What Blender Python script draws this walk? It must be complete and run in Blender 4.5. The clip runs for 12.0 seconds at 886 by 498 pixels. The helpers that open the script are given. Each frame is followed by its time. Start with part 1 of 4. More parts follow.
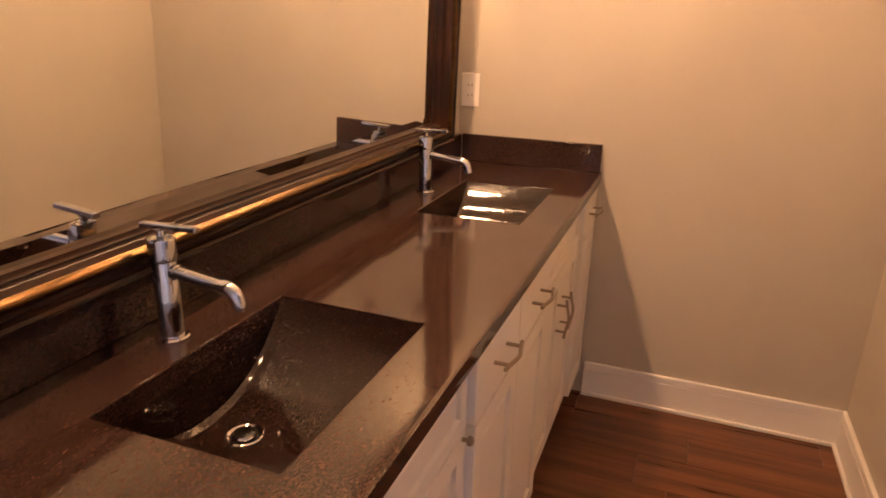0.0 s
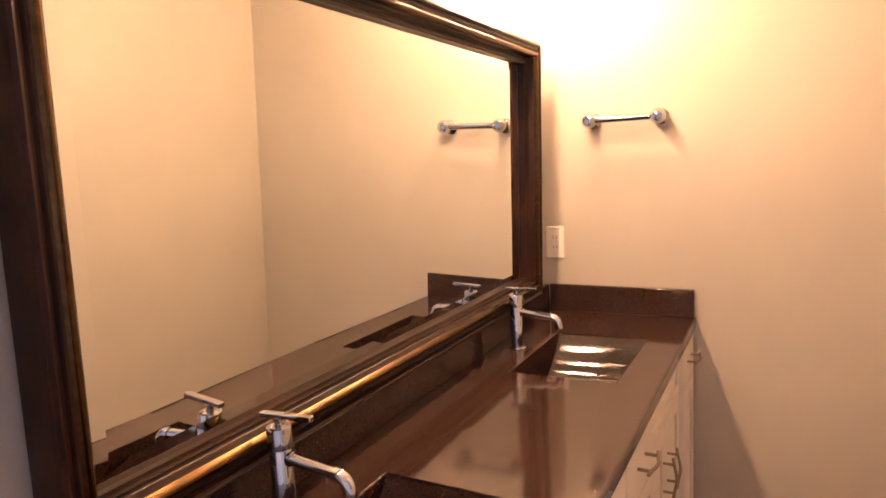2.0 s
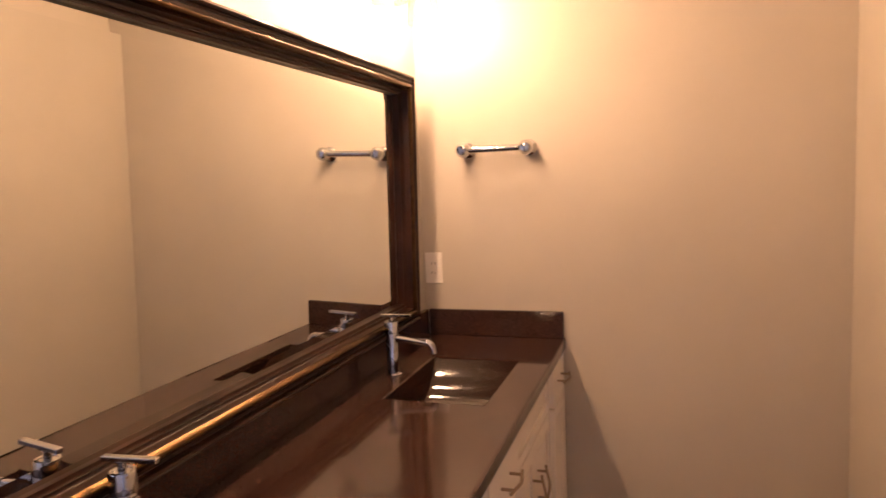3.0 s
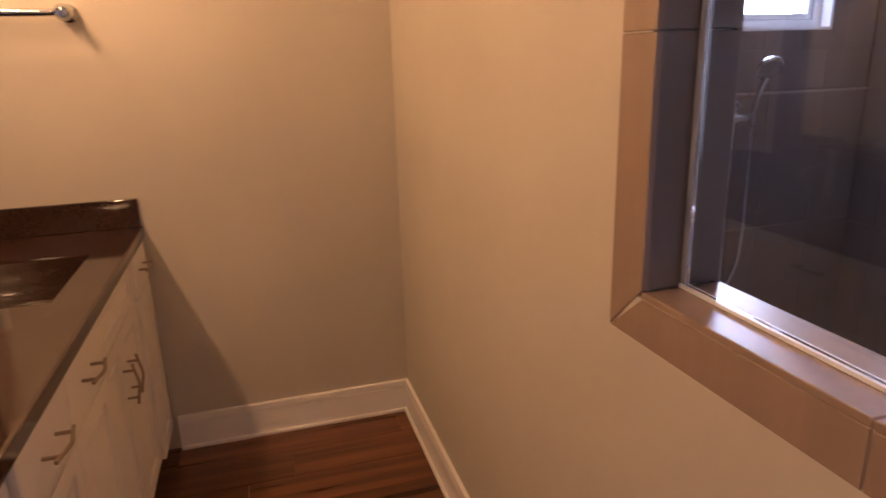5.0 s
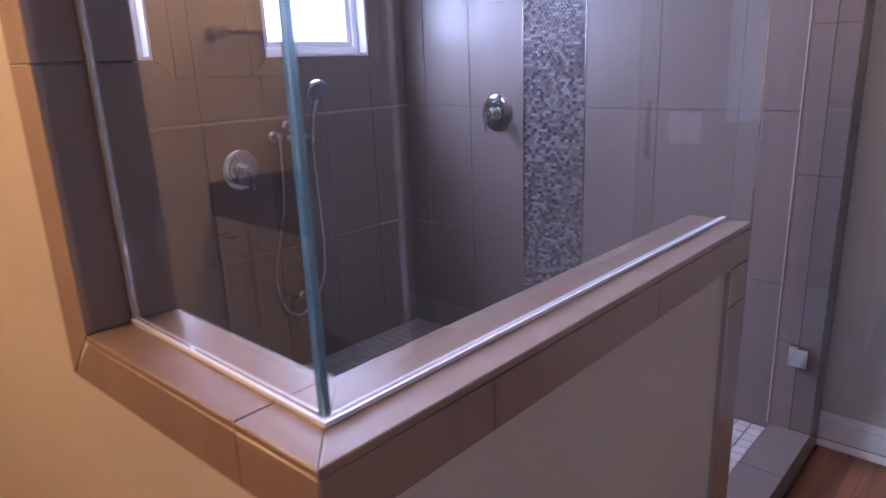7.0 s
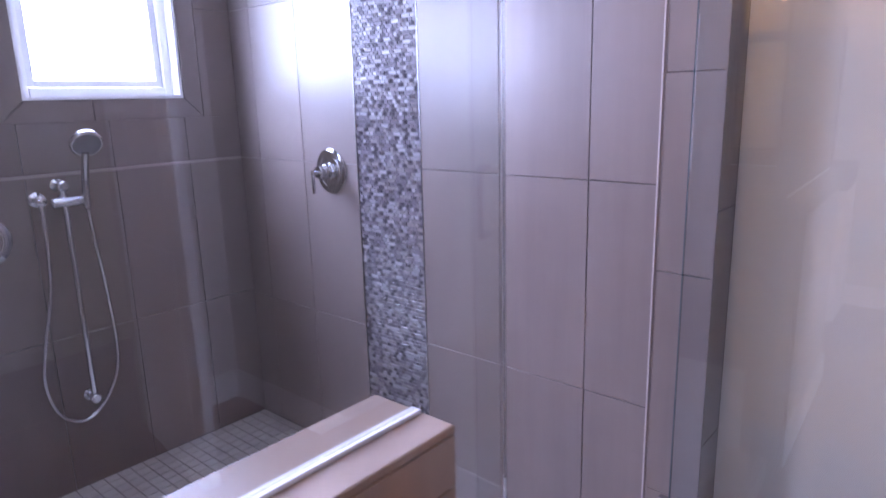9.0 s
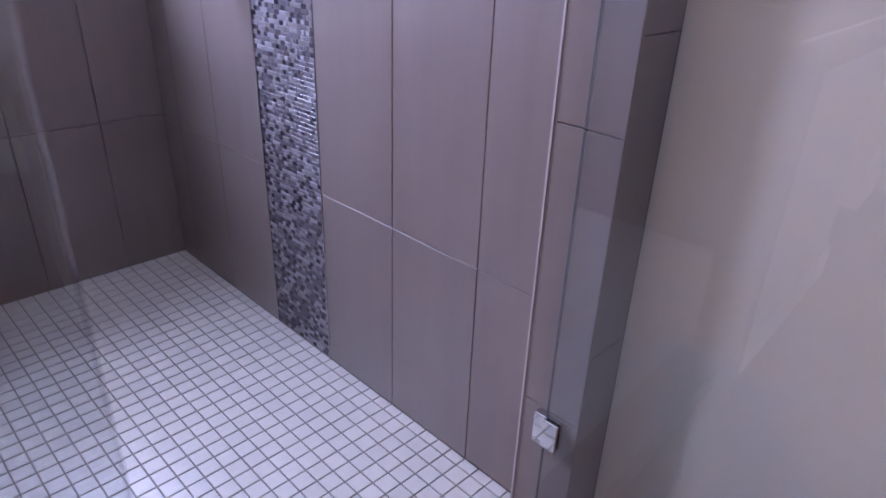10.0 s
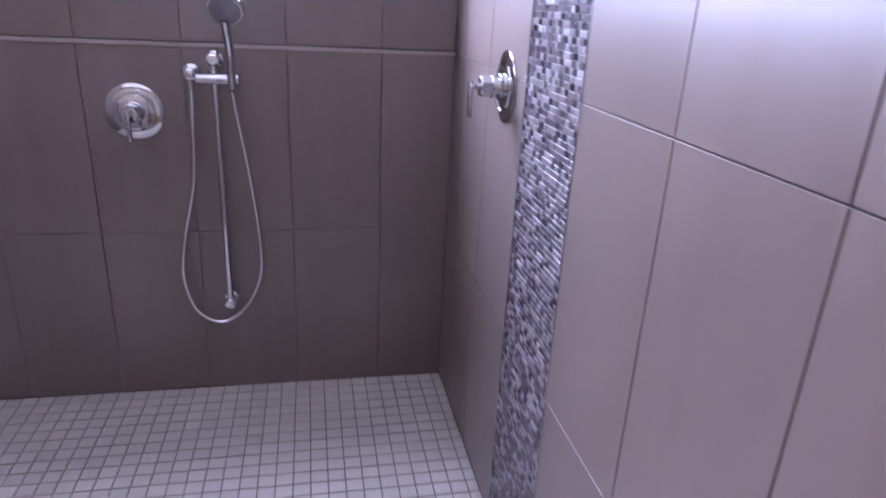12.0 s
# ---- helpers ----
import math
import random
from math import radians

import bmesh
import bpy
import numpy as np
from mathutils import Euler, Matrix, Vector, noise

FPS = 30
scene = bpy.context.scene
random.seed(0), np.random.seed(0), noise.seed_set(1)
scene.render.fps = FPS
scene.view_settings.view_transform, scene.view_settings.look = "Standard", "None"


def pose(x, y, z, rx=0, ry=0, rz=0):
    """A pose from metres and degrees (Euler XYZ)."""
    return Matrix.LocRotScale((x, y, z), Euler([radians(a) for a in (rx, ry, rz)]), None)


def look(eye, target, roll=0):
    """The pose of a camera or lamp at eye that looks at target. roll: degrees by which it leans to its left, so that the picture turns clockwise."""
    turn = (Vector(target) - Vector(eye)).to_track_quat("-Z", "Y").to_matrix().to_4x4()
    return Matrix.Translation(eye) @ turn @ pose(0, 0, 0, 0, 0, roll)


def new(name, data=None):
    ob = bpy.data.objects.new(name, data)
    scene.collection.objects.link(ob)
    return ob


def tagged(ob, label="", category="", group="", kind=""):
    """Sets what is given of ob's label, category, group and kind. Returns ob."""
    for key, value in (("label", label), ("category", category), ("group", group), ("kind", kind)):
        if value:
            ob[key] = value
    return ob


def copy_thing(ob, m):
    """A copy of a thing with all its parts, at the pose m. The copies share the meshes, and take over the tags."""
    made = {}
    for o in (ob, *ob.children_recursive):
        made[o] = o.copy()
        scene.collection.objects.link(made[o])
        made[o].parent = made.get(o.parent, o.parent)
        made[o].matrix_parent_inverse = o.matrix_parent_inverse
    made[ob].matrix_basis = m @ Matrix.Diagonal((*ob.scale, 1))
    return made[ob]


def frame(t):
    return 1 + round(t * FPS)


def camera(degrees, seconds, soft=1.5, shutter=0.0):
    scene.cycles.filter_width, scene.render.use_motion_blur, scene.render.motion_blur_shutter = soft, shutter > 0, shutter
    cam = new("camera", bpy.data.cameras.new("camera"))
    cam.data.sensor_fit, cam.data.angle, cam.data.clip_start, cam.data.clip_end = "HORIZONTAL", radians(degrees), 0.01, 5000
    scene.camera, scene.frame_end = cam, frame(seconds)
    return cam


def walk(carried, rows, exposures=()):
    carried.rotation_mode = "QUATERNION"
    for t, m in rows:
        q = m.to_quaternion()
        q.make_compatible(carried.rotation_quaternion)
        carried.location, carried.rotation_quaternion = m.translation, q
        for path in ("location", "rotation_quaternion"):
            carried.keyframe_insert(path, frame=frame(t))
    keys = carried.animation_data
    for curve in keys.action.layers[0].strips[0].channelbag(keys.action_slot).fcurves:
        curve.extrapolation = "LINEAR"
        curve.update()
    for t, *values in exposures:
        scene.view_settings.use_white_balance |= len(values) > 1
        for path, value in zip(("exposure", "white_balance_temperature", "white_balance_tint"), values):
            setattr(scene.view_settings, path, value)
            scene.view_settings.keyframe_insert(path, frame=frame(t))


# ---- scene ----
cam = camera(68.5, 12.0, soft=1.5, shutter=0.3)
PATH = [
    (0, (0.829, 0.243, 1.39), (0.167, 2.013, 0.737), 1.4),
    (0.5, (0.816, 0.22, 1.371), (0.032, 1.931, 0.695), 2.0),
    (1, (0.816, 0.208, 1.407), (-0.011, 1.942, 0.852), 0.3),
    (1.5, (0.804, 0.2, 1.441), (-0.136, 1.931, 1.095), -2.4),
    (2, (0.825, 0.206, 1.487), (-0.106, 1.956, 1.223), -2.9),
    (2.5, (0.868, 0.216, 1.502), (0.026, 2.02, 1.304), -2.8),
    (4.5, (0.95, 0.192, 1.489), (1.212, 2.135, 1.096), -1.7),
    (5, (0.953, 0.159, 1.438), (1.478, 2.004, 0.873), -1.8),
    (5.5, (0.988, 0.127, 1.436), (1.804, 1.867, 0.883), -1.8),
    (6, (1.034, 0.086, 1.44), (2.114, 1.677, 0.891), -1.6),
    (6.5, (1.08, 0.032, 1.427), (2.338, 1.481, 0.863), -2.3),
    (7, (1.202, -0.001, 1.442), (2.607, 1.315, 0.899), -2.3),
    (7.2, (1.275, -0.005, 1.46), (2.676, 1.322, 0.936), -2.1),
    (8.8, (1.961, -0.009, 1.498), (3.464, 1.243, 1.081), -1.7),
    (9, (2.079, -0.024, 1.476), (3.55, 1.254, 1.025), -1.5),
    (9.5, (2.375, -0.079, 1.43), (3.767, 1.196, 0.77), 1.3),
    (10, (2.676, -0.052, 1.34), (3.956, 1.206, 0.457), 2.2),
    (10.5, (2.909, -0.035, 1.324), (4.049, 1.37, 0.473), 2.0),
    (11, (3.187, 0.054, 1.359), (3.863, 1.752, 0.546), 2.1),
    (11.5, (3.24, 0.209, 1.363), (3.784, 1.947, 0.538), 2.1),
    (12, (3.234, 0.366, 1.399), (3.624, 2.196, 0.694), 2.9),
]
EXPOSURES = [(0, 0.38, 6900, 12), (1.0, 0.78, 6450, 11), (1.5, 0.82, 6230, 10), (2.5, 0.38, 6130, 11), (4.5, -0.38, 6720, 12), (5.5, -0.22, 7250, 15),
             (6.5, -0.10, 6850, 15), (7.0, -0.12, 6450, 14), (9.0, 0.62, 6350, 13), (9.5, 0.60, 6180, 12), (10.0, 0.38, 6400, 12), (11.0, 0.40, 6720, 14), (12.0, 0.62, 6780, 14)]
walk(cam, [(t, look(eye, target, roll)) for t, eye, target, roll in PATH], EXPOSURES)

# ---- light ----
world = bpy.data.worlds.new("sky")
scene.world = world
world.use_nodes = True
wn = world.node_tree
sky = wn.nodes.new("ShaderNodeTexSky")
sky.sky_type, sky.sun_disc = "NISHITA", False
sky.sun_elevation, sky.sun_rotation = radians(38), radians(160)
wn.links.new(sky.outputs[0], wn.nodes["Background"].inputs[0])
wn.nodes["Background"].inputs[1].default_value = 0.15

sun = new("sun", bpy.data.lights.new("sun", "SUN"))
sun.data.energy, sun.data.angle, sun.data.color = 2.0, radians(0.5), (1, 0.95, 0.88)
sun.matrix_world = look((0, -6, 9), (0, 0, 0))


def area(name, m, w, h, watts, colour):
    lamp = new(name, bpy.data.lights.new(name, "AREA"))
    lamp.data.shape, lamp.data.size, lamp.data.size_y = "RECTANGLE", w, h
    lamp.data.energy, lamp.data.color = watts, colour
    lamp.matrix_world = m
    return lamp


DAY = (0.55, 0.61, 1.0)
W1, W2 = (2.885, 3.478), (1.792, 2.385)
WZ = (1.505, 2.16)
for (a, b), watts in ((W1, 130), (W2, 94)):
    xm = (a + b) / 2
    area("window_daylight", look((xm, 2.775, 1.84), (xm + 0.55, 0, 1.80)), 0.59, 0.65, watts, DAY)
# fill lamp added out of sight in the hall behind the doorway, daylight coloured
area("hall_fill", look((1.66, -2.60, 1.5), (4.0, -2.6, 1.2)), 0.9, 1.2, 10, DAY)
# fill lamp added behind an unseen, added passage, daylight coloured
area("passage_fill", look((-0.45, -1.15, 1.45), (3.0, -0.4, 1.1)), 0.9, 1.3, 11, DAY)


# ---- materials ----
def mat(name, colour=(0.5, 0.5, 0.5), rough=0.5, metal=0.0, **more):
    m = bpy.data.materials.new(name)
    m.use_nodes = True
    b = m.node_tree.nodes["Principled BSDF"]
    b.inputs["Base Color"].default_value = (*colour, 1)
    b.inputs["Roughness"].default_value = rough
    b.inputs["Metallic"].default_value = metal
    for k, v in more.items():
        b.inputs[k.replace("_", " ")].default_value = v
    return m


def nd(m, kind, **props):
    n = m.node_tree.nodes.new(kind)
    for k, v in props.items():
        if k in n.inputs:
            n.inputs[k].default_value = v
    return n


def lk(m, a, b):
    m.node_tree.links.new(a, b)


def bsdf(m):
    return m.node_tree.nodes["Principled BSDF"]


def coords(m, scale=(1, 1, 1)):
    g = nd(m, "ShaderNodeNewGeometry")
    mp = nd(m, "ShaderNodeMapping")
    mp.inputs["Scale"].default_value = scale
    lk(m, g.outputs["Position"], mp.inputs["Vector"])
    return mp.outputs["Vector"]


def noise_tex(m, vec, scale, detail=4, rough=0.55):
    n = nd(m, "ShaderNodeTexNoise", Scale=scale, Detail=detail, Roughness=rough)
    lk(m, vec, n.inputs["Vector"])
    return n.outputs["Fac"]


def ramp(m, fac, stops):
    r = nd(m, "ShaderNodeValToRGB")
    e = r.color_ramp.elements
    while len(e) < len(stops):
        e.new(0.5)
    for s, (p, c) in zip(e, stops):
        s.position, s.color = p, (*c, 1)
    lk(m, fac, r.inputs["Fac"])
    return r.outputs["Color"]


def mixc(m, fac, a, b, blend="MIX"):
    x = nd(m, "ShaderNodeMix")
    x.data_type, x.blend_type = "RGBA", blend
    for sock, v in ((x.inputs[0], fac), (x.inputs[6], a), (x.inputs[7], b)):
        if isinstance(v, (int, float)):
            sock.default_value = v
        elif isinstance(v, tuple):
            sock.default_value = (*v, 1)
        else:
            lk(m, v, sock)
    return x.outputs[2]


def relief(m, fac, strength, dist):
    b = nd(m, "ShaderNodeBump", Strength=strength, Distance=dist)
    lk(m, fac, b.inputs["Height"])
    lk(m, b.outputs["Normal"], bsdf(m).inputs["Normal"])


def rough_by(m, fac, lo, hi):
    r = nd(m, "ShaderNodeMapRange")
    r.inputs["To Min"].default_value, r.inputs["To Max"].default_value = lo, hi
    lk(m, fac, r.inputs["Value"])
    lk(m, r.outputs["Result"], bsdf(m).inputs["Roughness"])


def paint(name, c, rough=0.6, amount=0.06):
    m = mat(name, c, rough)
    v = coords(m)
    lo = tuple(k * (1 - amount) for k in c)
    hi = tuple(min(1, k * (1 + amount)) for k in c)
    lk(m, ramp(m, noise_tex(m, v, 1.6, 3), [(0.3, lo), (0.7, hi)]), bsdf(m).inputs["Base Color"])
    relief(m, noise_tex(m, v, 260, 2), 0.12, 0.001)
    return m


WALL = paint("beige_wall_paint", (0.50, 0.458, 0.392), 0.55)
CEIL = paint("ceiling_paint", (0.70, 0.68, 0.64), 0.7)
TRIM = paint("white_trim_paint", (0.80, 0.78, 0.75), 0.35, 0.03)
CREAM = paint("cream_cabinet_paint", (0.84, 0.79, 0.71), 0.38, 0.04)


def tile_mat(name, c, rough):
    m = mat(name, c, rough)
    v = coords(m, (13, 13, 0.9))
    streak = noise_tex(m, v, 1.0, 5, 0.65)
    cloud = noise_tex(m, coords(m), 3.2, 4)
    o = nd(m, "ShaderNodeObjectInfo")
    dark = tuple(k * 0.88 for k in c)
    light = tuple(min(1, k * 1.13) for k in c)
    a = ramp(m, streak, [(0.28, dark), (0.5, c), (0.75, light)])
    a = mixc(m, 0.35, a, ramp(m, cloud, [(0.3, tuple(k * 0.85 for k in c)), (0.7, tuple(k * 1.12 for k in c))]))
    a = mixc(m, 0.5, a, ramp(m, o.outputs["Random"], [(0.0, (0.90, 0.90, 0.90)), (1.0, (1.06, 1.05, 1.04))]), "MULTIPLY")
    lk(m, a, bsdf(m).inputs["Base Color"])
    rough_by(m, streak, rough - 0.06, rough + 0.10)
    relief(m, streak, 0.10, 0.0006)
    return m


TILE = tile_mat("taupe_porcelain_tile", (0.152, 0.121, 0.109), 0.30)
bsdf(TILE).inputs["Specular IOR Level"].default_value = 0.65
CAPT = tile_mat("warm_taupe_cap_tile", (0.265, 0.190, 0.148), 0.21)
bsdf(CAPT).inputs["Specular IOR Level"].default_value = 0.8
GROUT = paint("dark_grout", (0.125, 0.103, 0.098), 0.9, 0.15)
FGROUT = paint("floor_grout", (0.13, 0.108, 0.10), 0.9, 0.15)
MGROUT = paint("mosaic_grout", (0.11, 0.098, 0.105), 0.9, 0.15)

FTILE = mat("cream_floor_mosaic", (0.62, 0.58, 0.54), 0.32)
o = nd(FTILE, "ShaderNodeObjectInfo")
g = nd(FTILE, "ShaderNodeNewGeometry")
s = nd(FTILE, "ShaderNodeMath")
lk(FTILE, o.outputs["Random"], s.inputs[0])
lk(FTILE, g.outputs["Random Per Island"], s.inputs[1])
c = ramp(FTILE, s.outputs[0], [(0.0, (0.385, 0.362, 0.333)), (0.5, (0.425, 0.397, 0.366)), (1.0, (0.46, 0.43, 0.39))])
c = mixc(FTILE, 0.25, c, ramp(FTILE, noise_tex(FTILE, coords(FTILE), 30, 4), [(0.3, (0.33, 0.305, 0.28)), (0.7, (0.45, 0.42, 0.385))]))
lk(FTILE, c, bsdf(FTILE).inputs["Base Color"])
relief(FTILE, noise_tex(FTILE, coords(FTILE), 120, 2), 0.08, 0.001)



def mosaic_mat(name, stops, lo, hi):
    m = mat(name, stops[0][1], lo)
    o = nd(m, "ShaderNodeObjectInfo")
    g = nd(m, "ShaderNodeNewGeometry")
    s = nd(m, "ShaderNodeMath")
    lk(m, o.outputs["Random"], s.inputs[0])
    lk(m, g.outputs["Random Per Island"], s.inputs[1])
    fr = nd(m, "ShaderNodeMath")
    fr.operation = "FRACT"
    lk(m, s.outputs[0], fr.inputs[0])
    lk(m, ramp(m, fr.outputs[0], stops), bsdf(m).inputs["Base Color"])
    rough_by(m, fr.outputs[0], lo, hi)
    relief(m, noise_tex(m, coords(m), 90, 3), 0.25, 0.002)
    return m


MOSAIC = mosaic_mat("pale_stone_mosaic", [(0.0, (0.078, 0.068, 0.078)), (0.35, (0.115, 0.104, 0.118)), (0.6, (0.115, 0.094, 0.092)), (0.8, (0.15, 0.135, 0.152)), (1.0, (0.21, 0.195, 0.205))], 0.14, 0.42)
MOSAIC_DARK = mosaic_mat("dark_glass_mosaic", [(0.0, (0.022, 0.018, 0.028)), (0.6, (0.040, 0.032, 0.045)), (1.0, (0.065, 0.050, 0.055))], 0.08, 0.25)


def granite(name, c, rough):
    m = mat(name, c, rough)
    v = coords(m)
    vor = nd(m, "ShaderNodeTexVoronoi", Scale=300.0)
    lk(m, v, vor.inputs["Vector"])
    grain = ramp(m, noise_tex(m, v, 330, 3, 0.75), [(0.40, tuple(k * 0.40 for k in c)), (0.52, tuple(k * 0.9 for k in c)), (0.70, tuple(k * 1.8 for k in c))])
    fleck = ramp(m, vor.outputs["Color"], [(0.70, (0, 0, 0)), (0.93, tuple(k * 1.1 for k in c))])
    a = mixc(m, 1.0, grain, fleck, "ADD")
    a = mixc(m, 0.4, a, ramp(m, noise_tex(m, v, 9, 4), [(0.3, tuple(k * 0.7 for k in c)), (0.7, tuple(k * 1.3 for k in c))]))
    lk(m, a, bsdf(m).inputs["Base Color"])
    return m


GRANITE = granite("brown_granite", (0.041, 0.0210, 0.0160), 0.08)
# same granite for the basins, their inner shade put into a darker colour
GRANITE_SHADED = granite("shaded_brown_granite", (0.023, 0.0118, 0.0092), 0.045)
relief(GRANITE_SHADED, noise_tex(GRANITE_SHADED, coords(GRANITE_SHADED), 38, 3), 0.10, 0.0012)
bsdf(GRANITE).inputs["Specular IOR Level"].default_value = 0.62
bsdf(GRANITE_SHADED).inputs["Specular IOR Level"].default_value = 0.32
CHROME = mat("chrome", (0.60, 0.61, 0.63), 0.05, 1.0)
DCHROME = mat("dark_chrome", (0.34, 0.33, 0.34), 0.10, 1.0)
NICKEL = mat("brushed_bronze_pull", (0.36, 0.29, 0.21), 0.32, 1.0)
STEEL = mat("brushed_steel", (0.55, 0.55, 0.56), 0.30, 1.0)
GREYF = mat("grey_rubber_face", (0.16, 0.16, 0.18), 0.45)
EDGING = paint("pale_stone_edging", (0.38, 0.33, 0.315), 0.4, 0.08)
LEDGEM = paint("ledge_stone", (0.29, 0.25, 0.235), 0.4, 0.1)
DSTEEL = mat("dull_dark_steel", (0.16, 0.15, 0.16), 0.42, 0.9)
ALU = mat("aluminium_trim", (0.62, 0.61, 0.62), 0.25, 1.0)
MIRROR = mat("mirror_silver", (0.86, 0.88, 0.86), 0.005, 1.0)
PLASTIC = mat("white_plastic", (0.80, 0.77, 0.73), 0.35)
BLACK = mat("black_slot", (0.02, 0.02, 0.02), 0.6)
VINYL = mat("white_window_vinyl", (0.82, 0.82, 0.82), 0.35)
DOORP = paint("white_door_paint", (0.78, 0.77, 0.76), 0.40, 0.03)

FRAME = mat("dark_bronze_wood", (0.035, 0.018, 0.012), 0.34, 0.0, Specular_IOR_Level=0.22)
v = coords(FRAME, (9, 9, 9))
c = ramp(FRAME, noise_tex(FRAME, v, 1.0, 5), [(0.3, (0.012, 0.005, 0.0035)), (0.55, (0.028, 0.011, 0.0065)), (0.8, (0.065, 0.026, 0.013))])
lk(FRAME, c, bsdf(FRAME).inputs["Base Color"])
GILT = mat("rubbed_bronze_gilt", (0.30, 0.17, 0.07), 0.24, 1.0)
c = ramp(GILT, noise_tex(GILT, coords(GILT, (60, 22, 60)), 1.0, 5), [(0.25, (0.05, 0.026, 0.011)), (0.55, (0.095, 0.052, 0.021)), (0.8, (0.15, 0.085, 0.036))])
lk(GILT, c, bsdf(GILT).inputs["Base Color"])

WOOD = mat("brown_plank_floor", (0.16, 0.07, 0.035), 0.28)
v = coords(WOOD, (1.0, 17, 17))
o = nd(WOOD, "ShaderNodeObjectInfo")
sh = nd(WOOD, "ShaderNodeVectorMath")
sh.operation = "ADD"
lk(WOOD, v, sh.inputs[0])
mu = nd(WOOD, "ShaderNodeMath")
mu.operation = "MULTIPLY"
mu.inputs[1].default_value = 40
lk(WOOD, o.outputs["Random"], mu.inputs[0])
lk(WOOD, mu.outputs[0], sh.inputs[1])
grain = noise_tex(WOOD, sh.outputs[0], 1.0, 6, 0.6)
c = ramp(WOOD, grain, [(0.28, (0.045, 0.016, 0.008)), (0.48, (0.145, 0.056, 0.026)), (0.62, (0.21, 0.088, 0.041)), (0.80, (0.36, 0.17, 0.08))])
c = mixc(WOOD, 0.8, c, ramp(WOOD, o.outputs["Random"], [(0, (0.60, 0.56, 0.54)), (1, (1.15, 1.1, 1.05))]), "MULTIPLY")
lk(WOOD, c, bsdf(WOOD).inputs["Base Color"])
rough_by(WOOD, grain, 0.22, 0.38)
relief(WOOD, grain, 0.15, 0.001)

GLASS = mat("clear_shower_glass", (0.815, 0.850, 0.865), 0.0, 0.0, Transmission_Weight=1.0, IOR=1.50)
EDGE = mat("green_glass_edge", (0.27, 0.45, 0.50), 0.12, 0.0, Transmission_Weight=0.85, IOR=1.45)
DEDGE = mat("dark_glass_edge", (0.05, 0.075, 0.085), 0.15, 0.0)
SEAL = mat("clear_glazing_seal", (0.26, 0.28, 0.33), 0.30)
SILICONE = mat("pale_silicone_seal", (0.72, 0.73, 0.76), 0.28)
SHADE = mat("clear_lamp_glass", (1, 1, 1), 0.02, 0.0, Transmission_Weight=1.0, IOR=1.3)
BULB = bpy.data.materials.new("warm_bulb")
BULB.use_nodes = True
b = bsdf(BULB)
b.inputs["Base Color"].default_value = (1, 0.9, 0.75, 1)
b.inputs["Emission Color"].default_value = (1.0, 0.57, 0.31, 1)
b.inputs["Emission Strength"].default_value = 385.0


# ---- mesh helpers ----
def thing(name, at=(0, 0, 0), label="", category="", group="", kind=""):
    ob = new(name)
    ob.location = at
    bpy.context.view_layer.update()
    return tagged(ob, label, category, group, kind)


def mesh_of(name, bm, material, smooth=False):
    me = bpy.data.meshes.new(name)
    bmesh.ops.recalc_face_normals(bm, faces=bm.faces)
    if smooth:
        for f in bm.faces:
            f.smooth = True
    bm.to_mesh(me)
    bm.free()
    me.materials.append(material)
    if smooth:
        me.set_sharp_from_angle(angle=radians(35))
    return me


def origin_of(ob):
    p, at = ob, Vector((0, 0, 0))
    while p:
        at += p.location
        p = p.parent
    return at


def part(name, bm, material, parent=None, label="", smooth=False):
    """One mesh, given in world places, under a thing or a part."""
    ob = new(name, mesh_of(name, bm, material, smooth))
    if parent:
        at = origin_of(parent)
        ob.data.transform(Matrix.Translation(-at))
        ob.parent = parent
    return tagged(ob, label)


def structure(name, bm, material, label, category):
    return tagged(part(name, bm, material), label, category, kind="structure")


def box(x0, x1, y0, y1, z0, z1, bevel=0.0, bm=None, seg=2):
    bm = bm or bmesh.new()
    vs = bmesh.ops.create_cube(bm, size=1)["verts"]
    for v in vs:
        v.co = ((x0 + x1) / 2 + v.co.x * (x1 - x0), (y0 + y1) / 2 + v.co.y * (y1 - y0), (z0 + z1) / 2 + v.co.z * (z1 - z0))
    if bevel:
        es = list({e for v in vs for e in v.link_edges})
        bmesh.ops.bevel(bm, geom=es, offset=bevel, segments=seg, affect="EDGES", profile=0.5)
    return bm


def rod(p, q, r, r2=None, n=20, bm=None, bevel=0.0):
    bm = bm or bmesh.new()
    p, q = Vector(p), Vector(q)
    m = Matrix.Translation((p + q) / 2) @ (q - p).to_track_quat("Z", "Y").to_matrix().to_4x4()
    vs = bmesh.ops.create_cone(bm, cap_ends=True, segments=n, radius1=r, radius2=r if r2 is None else r2, depth=(q - p).length, matrix=m)["verts"]
    if bevel:
        es = list({e for v in vs for e in v.link_edges if len(e.link_faces) == 2 and any(len(f.verts) > 4 for f in e.link_faces)})
        bmesh.ops.bevel(bm, geom=es, offset=bevel, segments=2, affect="EDGES", profile=0.5)
    return bm


